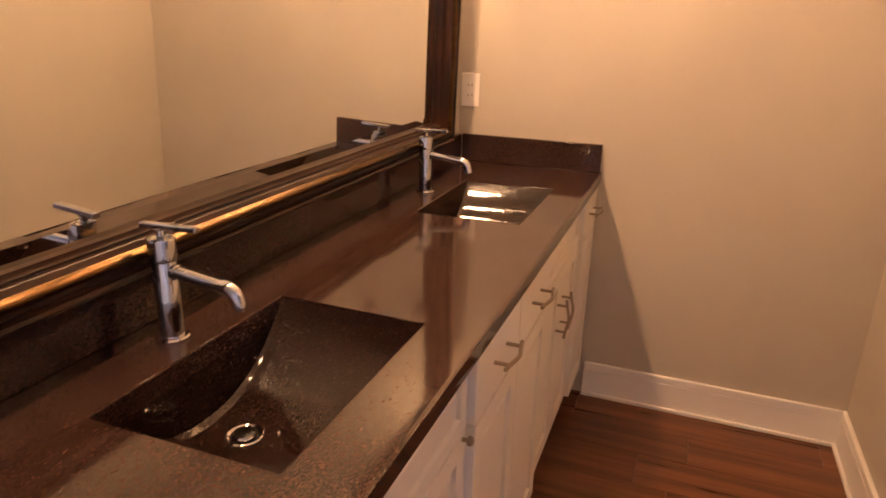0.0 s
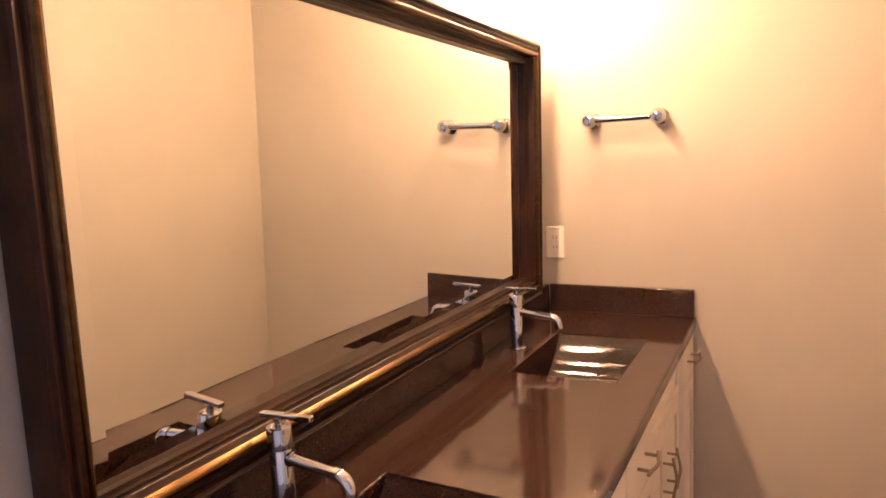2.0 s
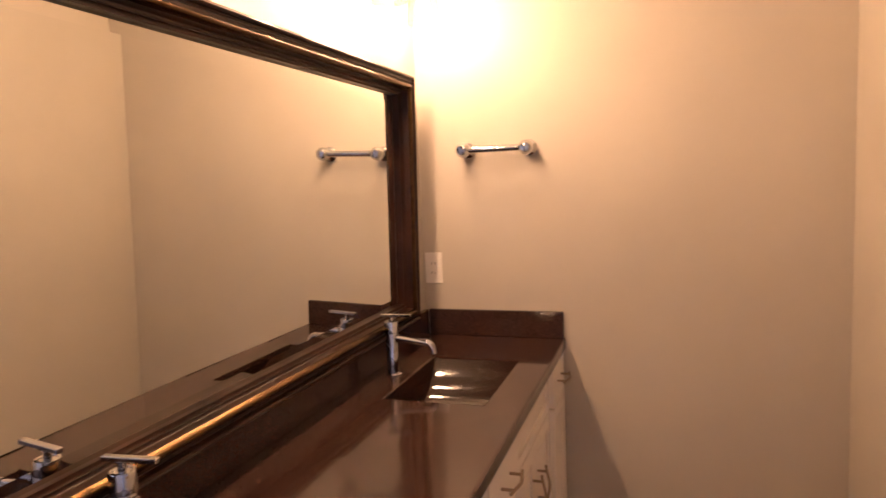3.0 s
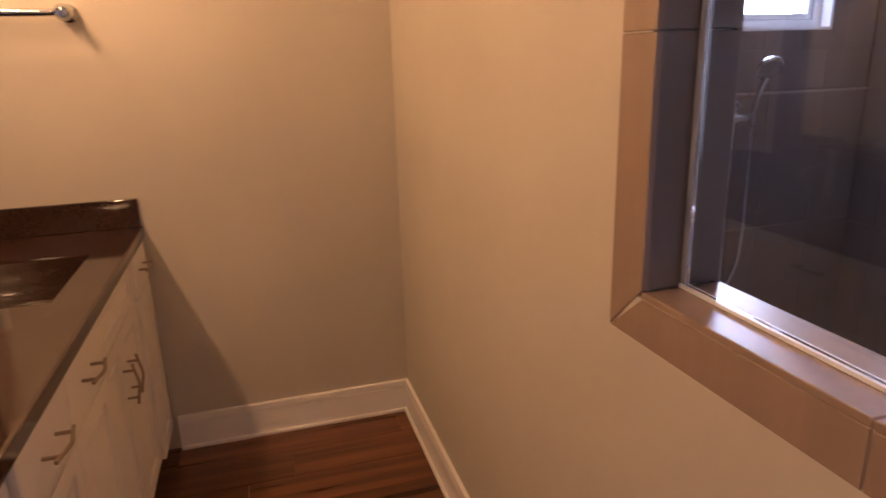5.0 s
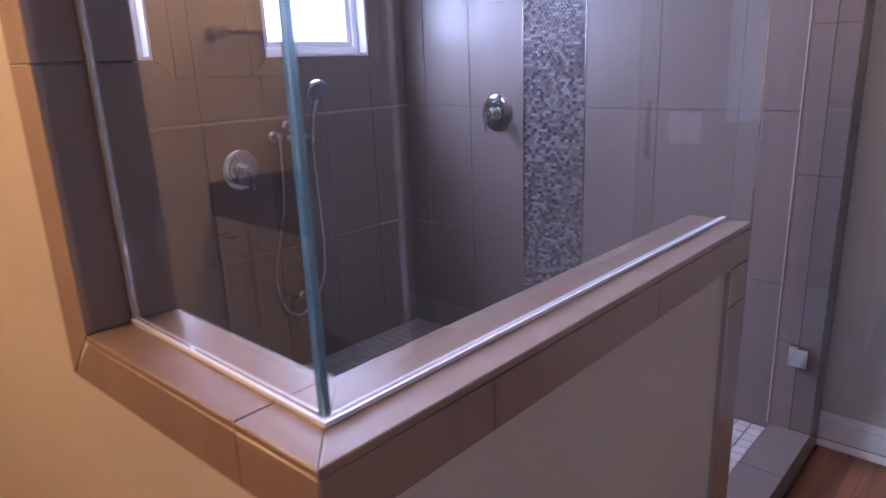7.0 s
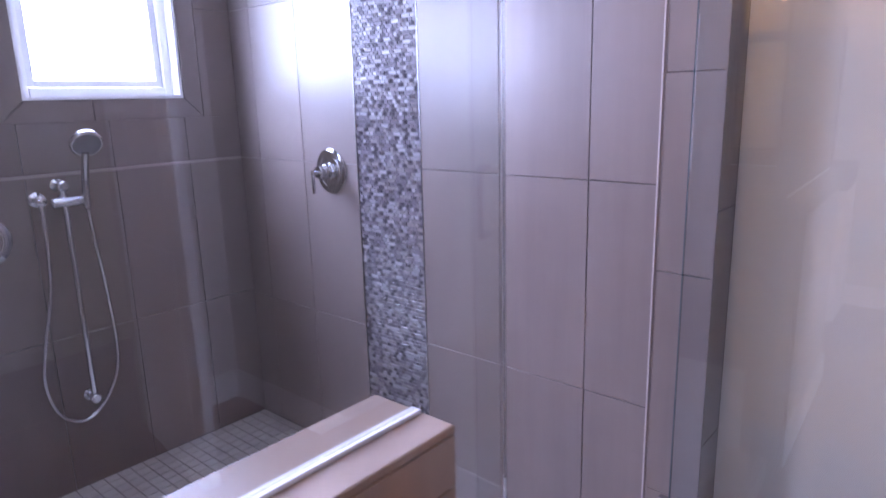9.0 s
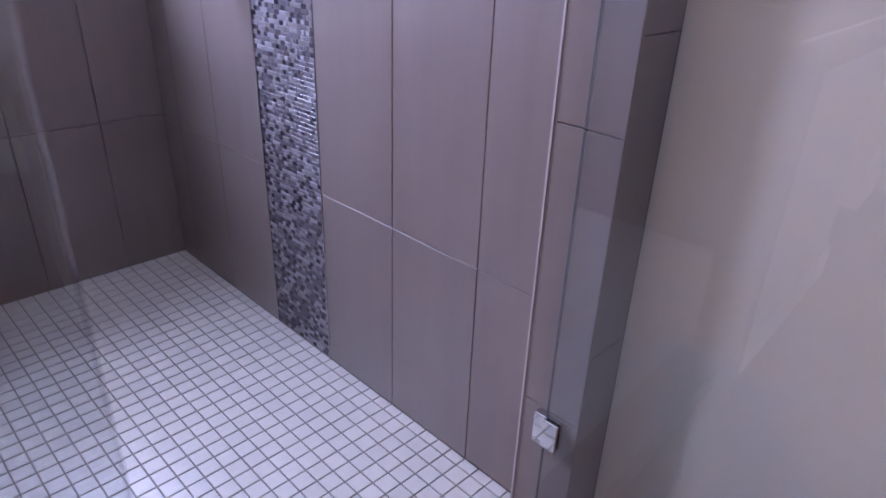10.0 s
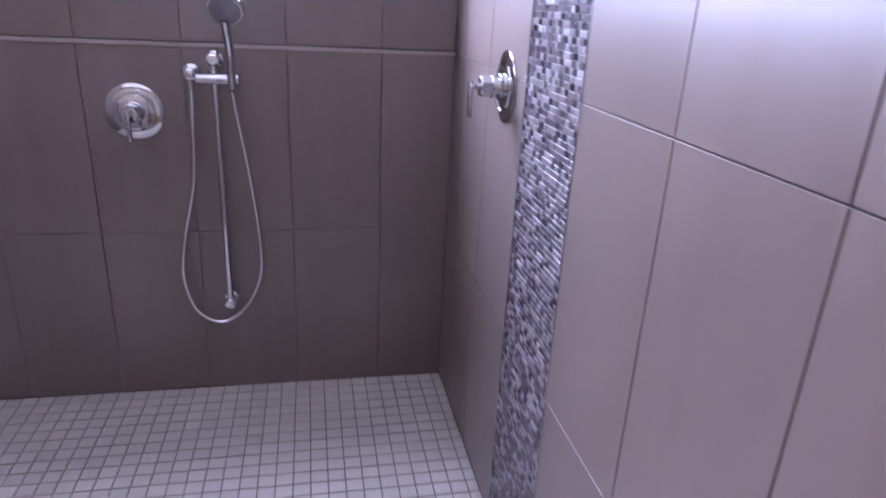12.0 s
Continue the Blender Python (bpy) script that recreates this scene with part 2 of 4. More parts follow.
def lathe(profile, at, axis=(0, 0, 1), n=32, bm=None):
    """Turns (radius, height) round an axis through at."""
    bm = bm or bmesh.new()
    m = Matrix.Translation(at) @ Vector(axis).to_track_quat("Z", "Y").to_matrix().to_4x4()
    rings = []
    for r, h in profile:
        rings.append([bm.verts.new(m @ Vector((r * math.cos(2 * math.pi * i / n), r * math.sin(2 * math.pi * i / n), h))) for i in range(n)])
    for a, b2 in zip(rings, rings[1:]):
        for i in range(n):
            bm.faces.new((a[i], a[(i + 1) % n], b2[(i + 1) % n], b2[i]))
    bm.faces.new(rings[0])
    bm.faces.new(rings[-1])
    return bm


def tube(points, r, n=12, bm=None, steps=10):
    """A round tube along a smooth line through the points."""
    bm = bm or bmesh.new()
    pts = [Vector(p) for p in points]
    ext = [2 * pts[0] - pts[1], *pts, 2 * pts[-1] - pts[-2]]
    line = []
    for i in range(1, len(ext) - 2):
        a, b2, c2, d = ext[i - 1:i + 3]
        for k in range(steps):
            t = k / steps
            line.append(0.5 * (2 * b2 + (c2 - a) * t + (2 * a - 5 * b2 + 4 * c2 - d) * t * t + (3 * b2 - a - 3 * c2 + d) * t ** 3))
    line.append(pts[-1])
    ring, side = [], None
    for i, p in enumerate(line):
        d = (line[min(i + 1, len(line) - 1)] - line[max(i - 1, 0)]).normalized()
        if side is None:
            side = d.orthogonal().normalized()
        side = (side - side.dot(d) * d).normalized()
        up = d.cross(side)
        ring.append([bm.verts.new(p + r * (math.cos(2 * math.pi * k / n) * side + math.sin(2 * math.pi * k / n) * up)) for k in range(n)])
    for a, b2 in zip(ring, ring[1:]):
        for k in range(n):
            bm.faces.new((a[k], a[(k + 1) % n], b2[(k + 1) % n], b2[k]))
    bm.faces.new(ring[0])
    bm.faces.new(ring[-1])
    return bm


# ---- plan ----
YE = 2.60            # end wall
XS, XSI = 1.475, 1.615   # wall beside the shower: outer and inner face
XV, YD = 3.716, 2.585    # tiled faces: valve wall and back wall
XP = 3.748           # painted wall beyond the shower
YJ = 0.938           # jamb of the opening
PF, PB = 0.430, 0.570    # half wall, front and back
PE = 2.615           # end of the half wall
CAP = 1.10
YB = -1.88
CZ = 2.55
SF = 0.013           # shower floor
T = 0.010            # tile thickness

# west wall; its passage opening is added to let in the fill lamp
bm = box(-0.12, 0, -0.70, YE + 0.15, 0, CZ)
box(-0.12, 0, YB - 0.12, -1.60, 0, CZ, bm=bm)
box(-0.12, 0, -1.60, -0.70, 2.05, CZ, bm=bm)
# unseen walls added to close in the fill lamp
structure("wall_bedroom", box(-1.3, -1.2, -2.2, 0.2, 0, CZ, bm=box(-1.2, -0.12, -2.2, -2.1, 0, CZ, bm=box(-1.2, -0.12, 0.1, 0.2, 0, CZ))), WALL, "beige painted unseen wall added round the passage fill lamp", "wall")
structure("wall_west", bm, WALL, "beige painted plaster wall behind the vanity", "wall")
structure("wall_north", box(0, XS, YE, YE + 0.15, 0, CZ), WALL, "beige painted end wall beside the vanity", "wall")
bm = box(XS, XSI - T, YJ + T, YE, 0, CZ)
structure("wall_shower_side", bm, WALL, "beige painted wall between vanity and shower", "wall")
# shower back wall with two window openings
bm = bmesh.new()
xs = [XS, W2[0], W2[1], W1[0], W1[1], XP + 0.12]
for i in range(5):
    if i in (1, 3):
        box(xs[i], xs[i + 1], YE, YE + 0.15, 0, WZ[0], bm=bm)
        box(xs[i], xs[i + 1], YE, YE + 0.15, WZ[1], CZ, bm=bm)
    else:
        box(xs[i], xs[i + 1], YE, YE + 0.15, 0, CZ, bm=bm)
wall_back = structure("wall_shower_back", bm, GROUT, "shower back wall clad in taupe porcelain tiles", "wall")
wall_valve = structure("wall_valve", box(XV + T, XV + 0.15, 0.47, YE, 0, CZ), GROUT, "shower wall with taupe tiles and mosaic strip", "wall")
bm = box(XP, XP + 0.12, YB - 0.12, 0.467, 0, CZ)
structure("wall_east", bm, WALL, "beige painted wall beyond the shower entry", "wall")
# stub that carries the shower door
JX = 3.623
jamb_wall = structure("wall_jamb", box(JX + T, XV + T - 0.001, 0.467 + T, 0.609, 0, 2.134), GROUT, "tiled stub wall that carries the glass door", "wall")
# south wall with a doorway
DX0, DX1, DZ = 2.53, 3.29, 2.05
bm = box(0, DX0, YB - 0.12, YB, 0, CZ)
box(DX1, XP, YB - 0.12, YB, 0, CZ, bm=bm)
box(DX0, DX1, YB - 0.12, YB, DZ, CZ, bm=bm)
structure("wall_south", bm, WALL, "beige painted wall with a doorway", "wall")
bm = box(1.6, 4.2, -3.3, -3.2, 0, CZ)
box(1.5, 1.6, -3.3, YB - 0.12, 0, CZ, bm=bm)
box(4.2, 4.3, -3.3, YB - 0.12, 0, CZ, bm=bm)
structure("wall_hall", bm, WALL, "beige painted hall wall behind the doorway", "wall")
structure("ceiling", box(-1.3, 4.3, -3.3, YE + 0.15, CZ, CZ + 0.12), CEIL, "plain white painted ceiling", "ceiling")
# unseen soffit over the shower glass, added to block light bounced off the ceiling
bm = box(XS, XSI, PF + T, YJ + T, 2.135, CZ)
box(XSI, XV + T, PF + T, PB, 2.135, CZ, bm=bm)
structure("wall_soffit", bm, WALL, "beige painted unseen soffit added to keep ceiling bounce out", "wall")
# half walls
XJ, XC = XS - 0.001, 1.488   # the side half wall runs slightly out of square: tile face at the jamb and at the corner


def side_x(y):
    return XC + (XJ - XC) * (y - PF) / (YJ - PF)


def prism(outline, z0, z1, bm=None):
    bm = bm or bmesh.new()
    a = [bm.verts.new((x, y, z0)) for x, y in outline]
    b = [bm.verts.new((x, y, z1)) for x, y in outline]
    bm.faces.new(a)
    bm.faces.new(b)
    for i in range(len(a)):
        bm.faces.new((a[i], a[(i + 1) % len(a)], b[(i + 1) % len(a)], b[i]))
    return bm


bm = prism([(XC + 0.003, PF + T), (XSI - T, PF + T), (XSI - T, YJ + T), (XS, YJ + T)], 0, CAP - T)
box(XSI - T, PE - T, PF + T, PB - T, 0, CAP - T, bm=bm)
half = structure("wall_half", bm, WALL, "beige half wall of the shower, tile capped", "half wall")
shower_floor = structure("shower_floor", box(XSI - T, XV + T, PB - T, YE, -0.06, SF - 0.004), FGROUT, "shower floor of cream square mosaic tiles", "floor")
curb = structure("curb", box(PE - T, JX + T, 0.467 + T, 0.609 - T, -0.05, 0.09 - T), GROUT, "low tiled shower curb", "curb")
floor = structure("floor", box(-1.3, 4.3, -3.3, YE + 0.15, -0.12, -0.014), GROUT, "brown wood plank floor", "floor")


def skirting(name, *boxes):
    bm = bmesh.new()
    for x0, x1, y0, y1 in boxes:
        box(x0, x1, y0, y1, 0, 0.112, bm=bm)
        ax = min(x1 - x0, y1 - y0)
        box(x0, x1, y0, y1, 0.112, 0.142, bevel=0.004, bm=bm)
    structure(name, bm, TRIM, "white painted wooden baseboard", "baseboard")


B = 0.015
skirting("baseboard", (0.56, XS - B, YE - B, YE))
skirting("baseboard", (XS - B, XS, PF - B + 0.03, YE))
skirting("baseboard", (XS - B, 2.49, PF - B + 0.01, PF + T))
skirting("baseboard", (XP - B, XP, YB + B, 0.467))
skirting("baseboard", (0, DX0 - 0.09, YB, YB + B))
skirting("baseboard", (DX1 + 0.09, XP, YB, YB + B))
skirting("baseboard", (0, B, -0.70, 0.49))
bm = bmesh.new()
for x0, x1, y0, y1 in ((0.56, XS - B - 0.012, YE - B - 0.012, YE - B), (XS - B - 0.012, XS - B, PF + 0.02, YE - B)):
    box(x0, x1, y0, y1, 0, 0.016, bevel=0.004, bm=bm)
structure("shoe_moulding", bm, TRIM, "white quarter-round shoe moulding", "trim")
bm = box(DX0 - 0.085, DX0, YB - 0.001, YB + 0.018, 0, DZ + 0.085, bevel=0.003)
box(DX1, DX1 + 0.085, YB - 0.001, YB + 0.018, 0, DZ + 0.085, bevel=0.003, bm=bm)
box(DX0, DX1, YB - 0.001, YB + 0.018, DZ, DZ + 0.085, bevel=0.003, bm=bm)
structure("door_casing", bm, TRIM, "white painted door casing", "trim")

# open room door
door = thing("door_1", (DX1, YB + 0.02, 0), "white painted panel door, standing open", "door", kind="structure")
bm = box(-0.76, 0, -0.035, 0, 0.012, 2.03, bevel=0.002)
for z0, z1 in ((0.22, 0.95), (1.12, 1.90)):
    box(-0.65, -0.11, 0.0, 0.006, z0, z1, bevel=0.004, bm=bm)
    box(-0.65, -0.11, -0.041, -0.035, z0, z1, bevel=0.004, bm=bm)
leaf = new("leaf", mesh_of("leaf", bm, DOORP))
leaf.parent = door
bm = box(-0.763, -0.759, -0.028, -0.008, 0.93, 1.00)
o = new("latch_plate", mesh_of("latch_plate", bm, STEEL))
o.parent = leaf
for s in (0.03, -0.065):
    bm = lathe([(0.026, 0), (0.026, 0.006), (0.010, 0.008), (0.010, 0.03), (0.026, 0.036), (0.028, 0.05), (0.018, 0.06)], (-0.69, 0 if s > 0 else -0.035, 0.965), (0, 1 if s > 0 else -1, 0), 20)
    o = new("knob", mesh_of("knob", bm, STEEL, True))
    o.parent = leaf
door.rotation_euler = (0, 0, radians(-81.7))

# ---- windows ----
for n, (a, b2) in ((1, W1), (2, W2)):
    w = thing("window_%d" % n, (a, YE + 0.1, WZ[0]), "white vinyl shower window, overexposed daylight", "window", kind="structure")
    y0, y1 = YE + 0.055, YE + 0.125
    bm = bmesh.new()
    for x0, x1, z0, z1 in ((a, a + 0.045, *WZ), (b2 - 0.045, b2, *WZ), (a + 0.045, b2 - 0.045, WZ[0], WZ[0] + 0.045), (a + 0.045, b2 - 0.045, WZ[1] - 0.045, WZ[1])):
        box(x0, x1, y0, y1, z0, z1, bevel=0.003, bm=bm)
    part("window_frame", bm, VINYL, w)
    bm = bmesh.new()
    for x0, x1, z0, z1 in ((a + 0.047, a + 0.072, WZ[0] + 0.047, WZ[1] - 0.047), (b2 - 0.072, b2 - 0.047, WZ[0] + 0.047, WZ[1] - 0.047),
                           (a + 0.072, b2 - 0.072, WZ[0] + 0.047, WZ[0] + 0.072), (a + 0.072, b2 - 0.072, WZ[1] - 0.072, WZ[1] - 0.047)):
        box(x0, x1, y0 + 0.015, y1 - 0.012, z0, z1, bevel=0.003, bm=bm)
    part("sash", bm, VINYL, w)
    p = part("pane", box(a + 0.07, b2 - 0.07, y0 + 0.035, y0 + 0.041, WZ[0] + 0.07, WZ[1] - 0.07), GLASS, w)
    p.visible_shadow = False
    bm = bmesh.new()
    for x0, x1, z0, z1 in ((a + 0.001, a + 0.012, *WZ), (b2 - 0.012, b2 - 0.001, *WZ), (a + 0.012, b2 - 0.012, WZ[0] + 0.001, WZ[0] + 0.012), (a + 0.012, b2 - 0.012, WZ[1] - 0.012, WZ[1] - 0.001)):
        box(x0, x1, YE - 0.004, y0 - 0.001, z0, z1, bm=bm)
    part("reveal", bm, VINYL, w)
GLOW = bpy.data.materials.new("bright_overcast")
GLOW.use_nodes = True
bsdf(GLOW).inputs["Base Color"].default_value = (0.8, 0.8, 0.8, 1)
bsdf(GLOW).inputs["Emission Color"].default_value = (0.93, 0.95, 1.0, 1)
bsdf(GLOW).inputs["Emission Strength"].default_value = 3.0
structure("backdrop", box(-60, 60, 55, 55.2, -2, 60), GLOW, "bright overcast sky outside the windows", "sky")
sheet = box(-400, 400, -400, 400, -0.60, -0.50)
structure("ground", sheet, paint("dry_ground", (0.62, 0.61, 0.58), 0.9, 0.2), "pale dry ground outside the windows", "ground")

# ---- vanity ----
CX, CY0 = 0.550, 0.49
S1, S2 = (0.755, 1.195), (1.825, 2.280)
SX = (0.152, 0.443)
top = thing("vanity_worktop", (0.28, 1.545, 0.9), "polished dark brown granite vanity top with two basins", "worktop")
bm = bmesh.new()
ys = [CY0, S1[0], S1[1], S2[0], S2[1], YE - 0.001]
for i in range(5):
    if i in (1, 3):
        box(0.001, SX[0], ys[i], ys[i + 1], 0.862, 0.90, bm=bm)
        box(SX[1], CX, ys[i], ys[i + 1], 0.862, 0.90, bm=bm)
    else:
        box(0.001, CX, ys[i], ys[i + 1], 0.862, 0.90, bm=bm)
bmesh.ops.remove_doubles(bm, verts=bm.verts, dist=0.0005)
inner = [f for f in bm.faces if abs(f.normal.y) > 0.9 and CY0 + 0.01 < f.calc_center_median().y < YE - 0.02 and not (SX[0] < f.calc_center_median().x < SX[1])]
bmesh.ops.delete(bm, geom=inner, context="FACES")
es = [e for e in bm.edges if all(abs(v.co.x - CX) < 1e-4 and v.co.z > 0.89 for v in e.verts)]
bmesh.ops.bevel(bm, geom=es, offset=0.004, segments=3, affect="EDGES", profile=0.5)
rim = [e for e in bm.edges if all(v.co.z > 0.8995 and SX[0] - 0.002 < v.co.x < SX[1] + 0.002 for v in e.verts)
       and any(abs(f.normal.z) < 0.1 for f in e.link_faces) and any(a - 0.002 < (e.verts[0].co.y + e.verts[1].co.y) / 2 < c + 0.002 for a, c in (S1, S2))]
bmesh.ops.bevel(bm, geom=rim, offset=0.003, segments=2, affect="EDGES", profile=0.5)
part("slab", bm, GRANITE, top)
bm = box(0.001, 0.020, CY0, YE - 0.021, 0.9005, 1.0, bevel=0.002)
part("backsplash", bm, GRANITE, top)
bm = box(0.021, 0.545, YE - 0.020, YE - 0.001, 0.9005, 1.0, bevel=0.002)
part("side_splash", bm, GRANITE, top)


def basin(y0, y1):
    """A trough: upright sides, a floor curved from end to end."""
    bm = bmesh.new()
    n, depth, yc, h = 24, 0.128, (y0 + y1) / 2, (y1 - y0) / 2
    rows = []
    for i in range(n + 1):
        u = -1 + 2 * i / n
        z = 0.897 - depth * (1 - abs(u) ** 2.3)
        rows.append((yc + u * h, z))
    top_z = 0.8985
    x0, x1 = SX[0] - 0.0005, SX[1] + 0.0005
    A = [bm.verts.new((x0, y, z)) for y, z in rows]
    A2 = [bm.verts.new((x0 + 0.012, y, z - 0.006)) for y, z in rows]
    Bv = [bm.verts.new((x1, y, z)) for y, z in rows]
    B2 = [bm.verts.new((x1 - 0.03, y, z - 0.004)) for y, z in rows]
    TA = [bm.verts.new((x0, y, top_z)) for y, z in rows]
    TB = [bm.verts.new((x1, y, top_z)) for y, z in rows]
    for L, R in ((TA, A), (A, A2), (A2, B2), (B2, Bv), (Bv, TB)):
        for i in range(n):
            bm.faces.new((L[i], L[i + 1], R[i + 1], R[i]))
    for f in bm.faces:
        f.smooth = True
    me = bpy.data.meshes.new("basin")
    bm.to_mesh(me)
    bm.free()
    me.materials.append(GRANITE_SHADED)
    me.set_sharp_from_angle(angle=radians(25))
    ob = new("basin", me)
    me.transform(Matrix.Translation(-Vector((0.28, 1.545, 0.9))))
    ob.parent = top
    cz = 0.897 - depth - 0.005
    bm = lathe([(0.030, 0.0), (0.030, 0.004), (0.0275, 0.0055), (0.0235, 0.003), (0.0225, -0.004), (0.0195, -0.004), (0.0195, 0.007), (0.0175, 0.0095), (0.006, 0.0105)], (0.235, yc - 0.02, cz), n=28)
    d = part("drain", bm, DCHROME, ob, "chrome pop-up drain", True)
    return ob


basin(*S1)
basin(*S2)


def faucet(y):
    x = 0.092
    f = thing("faucet", (x, y, 0.9), "tall chrome single-hole basin faucet with bar lever", "faucet", "vanity faucets")
    part("base", lathe([(0.027, 0), (0.027, 0.004), (0.0245, 0.0065), (0.020, 0.007)], (x, y, 0.9005)), CHROME, f, smooth=True)
    part("body", lathe([(0.0190, 0.0), (0.0190, 0.126), (0.0184, 0.127), (0.0184, 0.129), (0.0212, 0.1305), (0.0212, 0.163), (0.0200, 0.1655), (0.0150, 0.166), (0.0140, 0.164)], (x, y, 0.905)), CHROME, f, smooth=True)
    bm = lathe([(0.0065, 0), (0.0065, 0.014), (0.009, 0.016)], (x, y, 1.069), n=16)
    part("stem", bm, CHROME, f, smooth=True)
    bm = box(-0.033, 0.066, -0.0065, 0.0065, 1.0845, 1.0940, bevel=0.002)
    bmesh.ops.rotate(bm, cent=(0, 0, 0), matrix=Matrix.Rotation(radians(6), 3, "Z"), verts=bm.verts)
    bmesh.ops.translate(bm, vec=(x, y, 0), verts=bm.verts)
    part("lever", bm, CHROME, f)
    sp = part("spout", rod((x + 0.012, y, 1.018), (x + 0.117, y, 1.006), 0.0098, n=20), CHROME, f, smooth=True)
    part("collar", lathe([(0.0125, 0.0), (0.0125, 0.004), (0.0108, 0.005)], (x + 0.0185, y, 1.0172), (0.993, 0, -0.114), 20), CHROME, sp, smooth=True)
    part("nozzle", tube([(x + 0.108, y, 1.0072), (x + 0.120, y, 1.0050), (x + 0.130, y, 0.9975), (x + 0.1350, y, 0.985), (x + 0.1365, y, 0.974)], 0.0118, 18, steps=6), CHROME, sp, smooth=True)
    return f


fa = faucet(0.977)
copy_thing(fa, Matrix.Translation((0.090, 2.050, 0.9)))

# cabinets
FX = 0.530


def shaker(name, y0, y1, z0, z1, parent, r=0.045):
    """A framed front with a recessed field."""
    bm = bmesh.new()
    for a in ((y0, y0 + r, z0, z1), (y1 - r, y1, z0, z1), (y0 + r, y1 - r, z0, z0 + r), (y0 + r, y1 - r, z1 - r, z1)):
        box(FX - 0.019, FX, *a, bm=bm)
    bmesh.ops.remove_doubles(bm, verts=bm.verts, dist=0.0003)
    box(FX - 0.019, FX - 0.009, y0 + r - 0.002, y1 - r + 0.002, z0 + r - 0.002, z1 - r + 0.002, bm=bm)
    box(FX - 0.011, FX - 0.004, y0 + r + 0.016, y1 - r - 0.016, z0 + r + 0.016, z1 - r - 0.016, bevel=0.003, bm=bm)
    return part(name, bm, CREAM, parent)


def slab_front(y0, y1, z0, z1, parent):
    return part("drawer_front", box(FX - 0.019, FX, y0, y1, z0, z1, bevel=0.003), CREAM, parent)


def pull(p, q, parent):
    """A slim bar on two posts."""
    p, q = Vector(p), Vector(q)
    d = (q - p).normalized()
    out = Vector((0.030, 0, 0))
    bm = tube([p - 0.020 * d + out * 0.9, p + out, (p + q) / 2 + out * 1.25, q + out, q + 0.020 * d + out * 0.9], 0.0043, 8, steps=4)
    rod(p, p + out, 0.004, n=8, bm=bm)
    rod(q, q + out, 0.004, n=8, bm=bm)
    part("pull", bm, NICKEL, parent, "dark bronze bar pull", True)


def cabinet(y0, y1, doors, handle):
    global FX
    FX = 0.527 if doors == 2 else 0.543
    c = thing("vanity_cabinet", (0.27, (y0 + y1) / 2, 0), "cream painted vanity cabinet with bronze pulls", "cabinet", "vanity cabinets")
    a, b2 = y0 + 0.0005, y1 - 0.0005
    if doors == 2:
        bm = box(0.002, FX - 0.020, a, b2, 0.10, 0.735)
        box(FX - 0.045, FX - 0.020, a, b2, 0.735, 0.861, bm=bm)
        part("body", bm, CREAM, c)
    else:
        part("body", box(0.002, FX - 0.020, a, b2, 0.10, 0.861), CREAM, c)
    part("toe_kick", box(0.05, FX - 0.075, a, b2, 0.0, 0.0995), CREAM, c)
    g = 0.003
    ym = (y0 + y1) / 2
    if doors == 2:
        dr = shaker("drawer_front", y0 + g, y1 - g, 0.715, 0.852, c, 0.030)
        part("knob", lathe([(0.004, 0), (0.004, 0.008), (0.009, 0.012), (0.009, 0.018), (0.005, 0.021)], (FX, y1 - 0.022, 0.700), (1, 0, 0), 14), NICKEL, c, "small dark knob", True) if y0 < 1 else None
        for a, b2, h in ((y0 + g, ym - 0.0015, ym - 0.035), (ym + 0.0015, y1 - g, ym + 0.035)):
            d = shaker("door", a, b2, 0.115, 0.709, c)
            pull((FX, h, 0.520), (FX, h, 0.605), d)
    else:
        dr = slab_front(y0 + g, y1 - g, 0.715, 0.852, c)
        pull((FX, ym - 0.042, 0.790), (FX, ym + 0.042, 0.790), dr)
        shaker("door", y0 + g, y1 - g, 0.115, 0.709, c)
    return c


cabinet(0.495, 0.700, 1, True)
cabinet(0.700, 1.192, 2, False)
cabinet(1.192, 1.492, 1, True)
cabinet(1.492, 1.798, 1, True)
cabinet(1.798, 2.345, 2, False)
cabinet(2.345, 2.590, 1, True)

# ---- mirror ----
MY0, MY1, MZ0, MZ1 = 0.634, 2.384, 1.004, 1.868
mir = thing("wall_mirror", (0.0, (MY0 + MY1) / 2, MZ0), "large wall mirror in dark bronze moulded frame", "mirror")


def moulding(profile, name, material):
    bm = bmesh.new()
    loops = []
    for w, d in profile:
        d = d + 0.014 if d > 0.005 else d
        loops.append([bm.verts.new(p) for p in ((d, MY0 + w, MZ0 + w), (d, MY1 - w, MZ0 + w), (d, MY1 - w, MZ1 - w), (d, MY0 + w, MZ1 - w))])
    for a, b2 in zip(loops, loops[1:]):
        for i in range(4):
            bm.faces.new((a[i], a[(i + 1) % 4], b2[(i + 1) % 4], b2[i]))
    return part(name, bm, material, mir, smooth=True)


arc = [(0.030 + 0.019 * k / 10, 0.044 - 0.006 * k / 10 + 0.009 * math.sin(math.pi * k / 10)) for k in range(11)]
moulding([(0.0, 0.002), (0.0, 0.040), (0.003, 0.047), (0.009, 0.050), (0.014, 0.047), (0.016, 0.041), (0.021, 0.041), (0.025, 0.046), (0.030, 0.044)], "outer_moulding", FRAME)
moulding(arc, "bead", GILT)
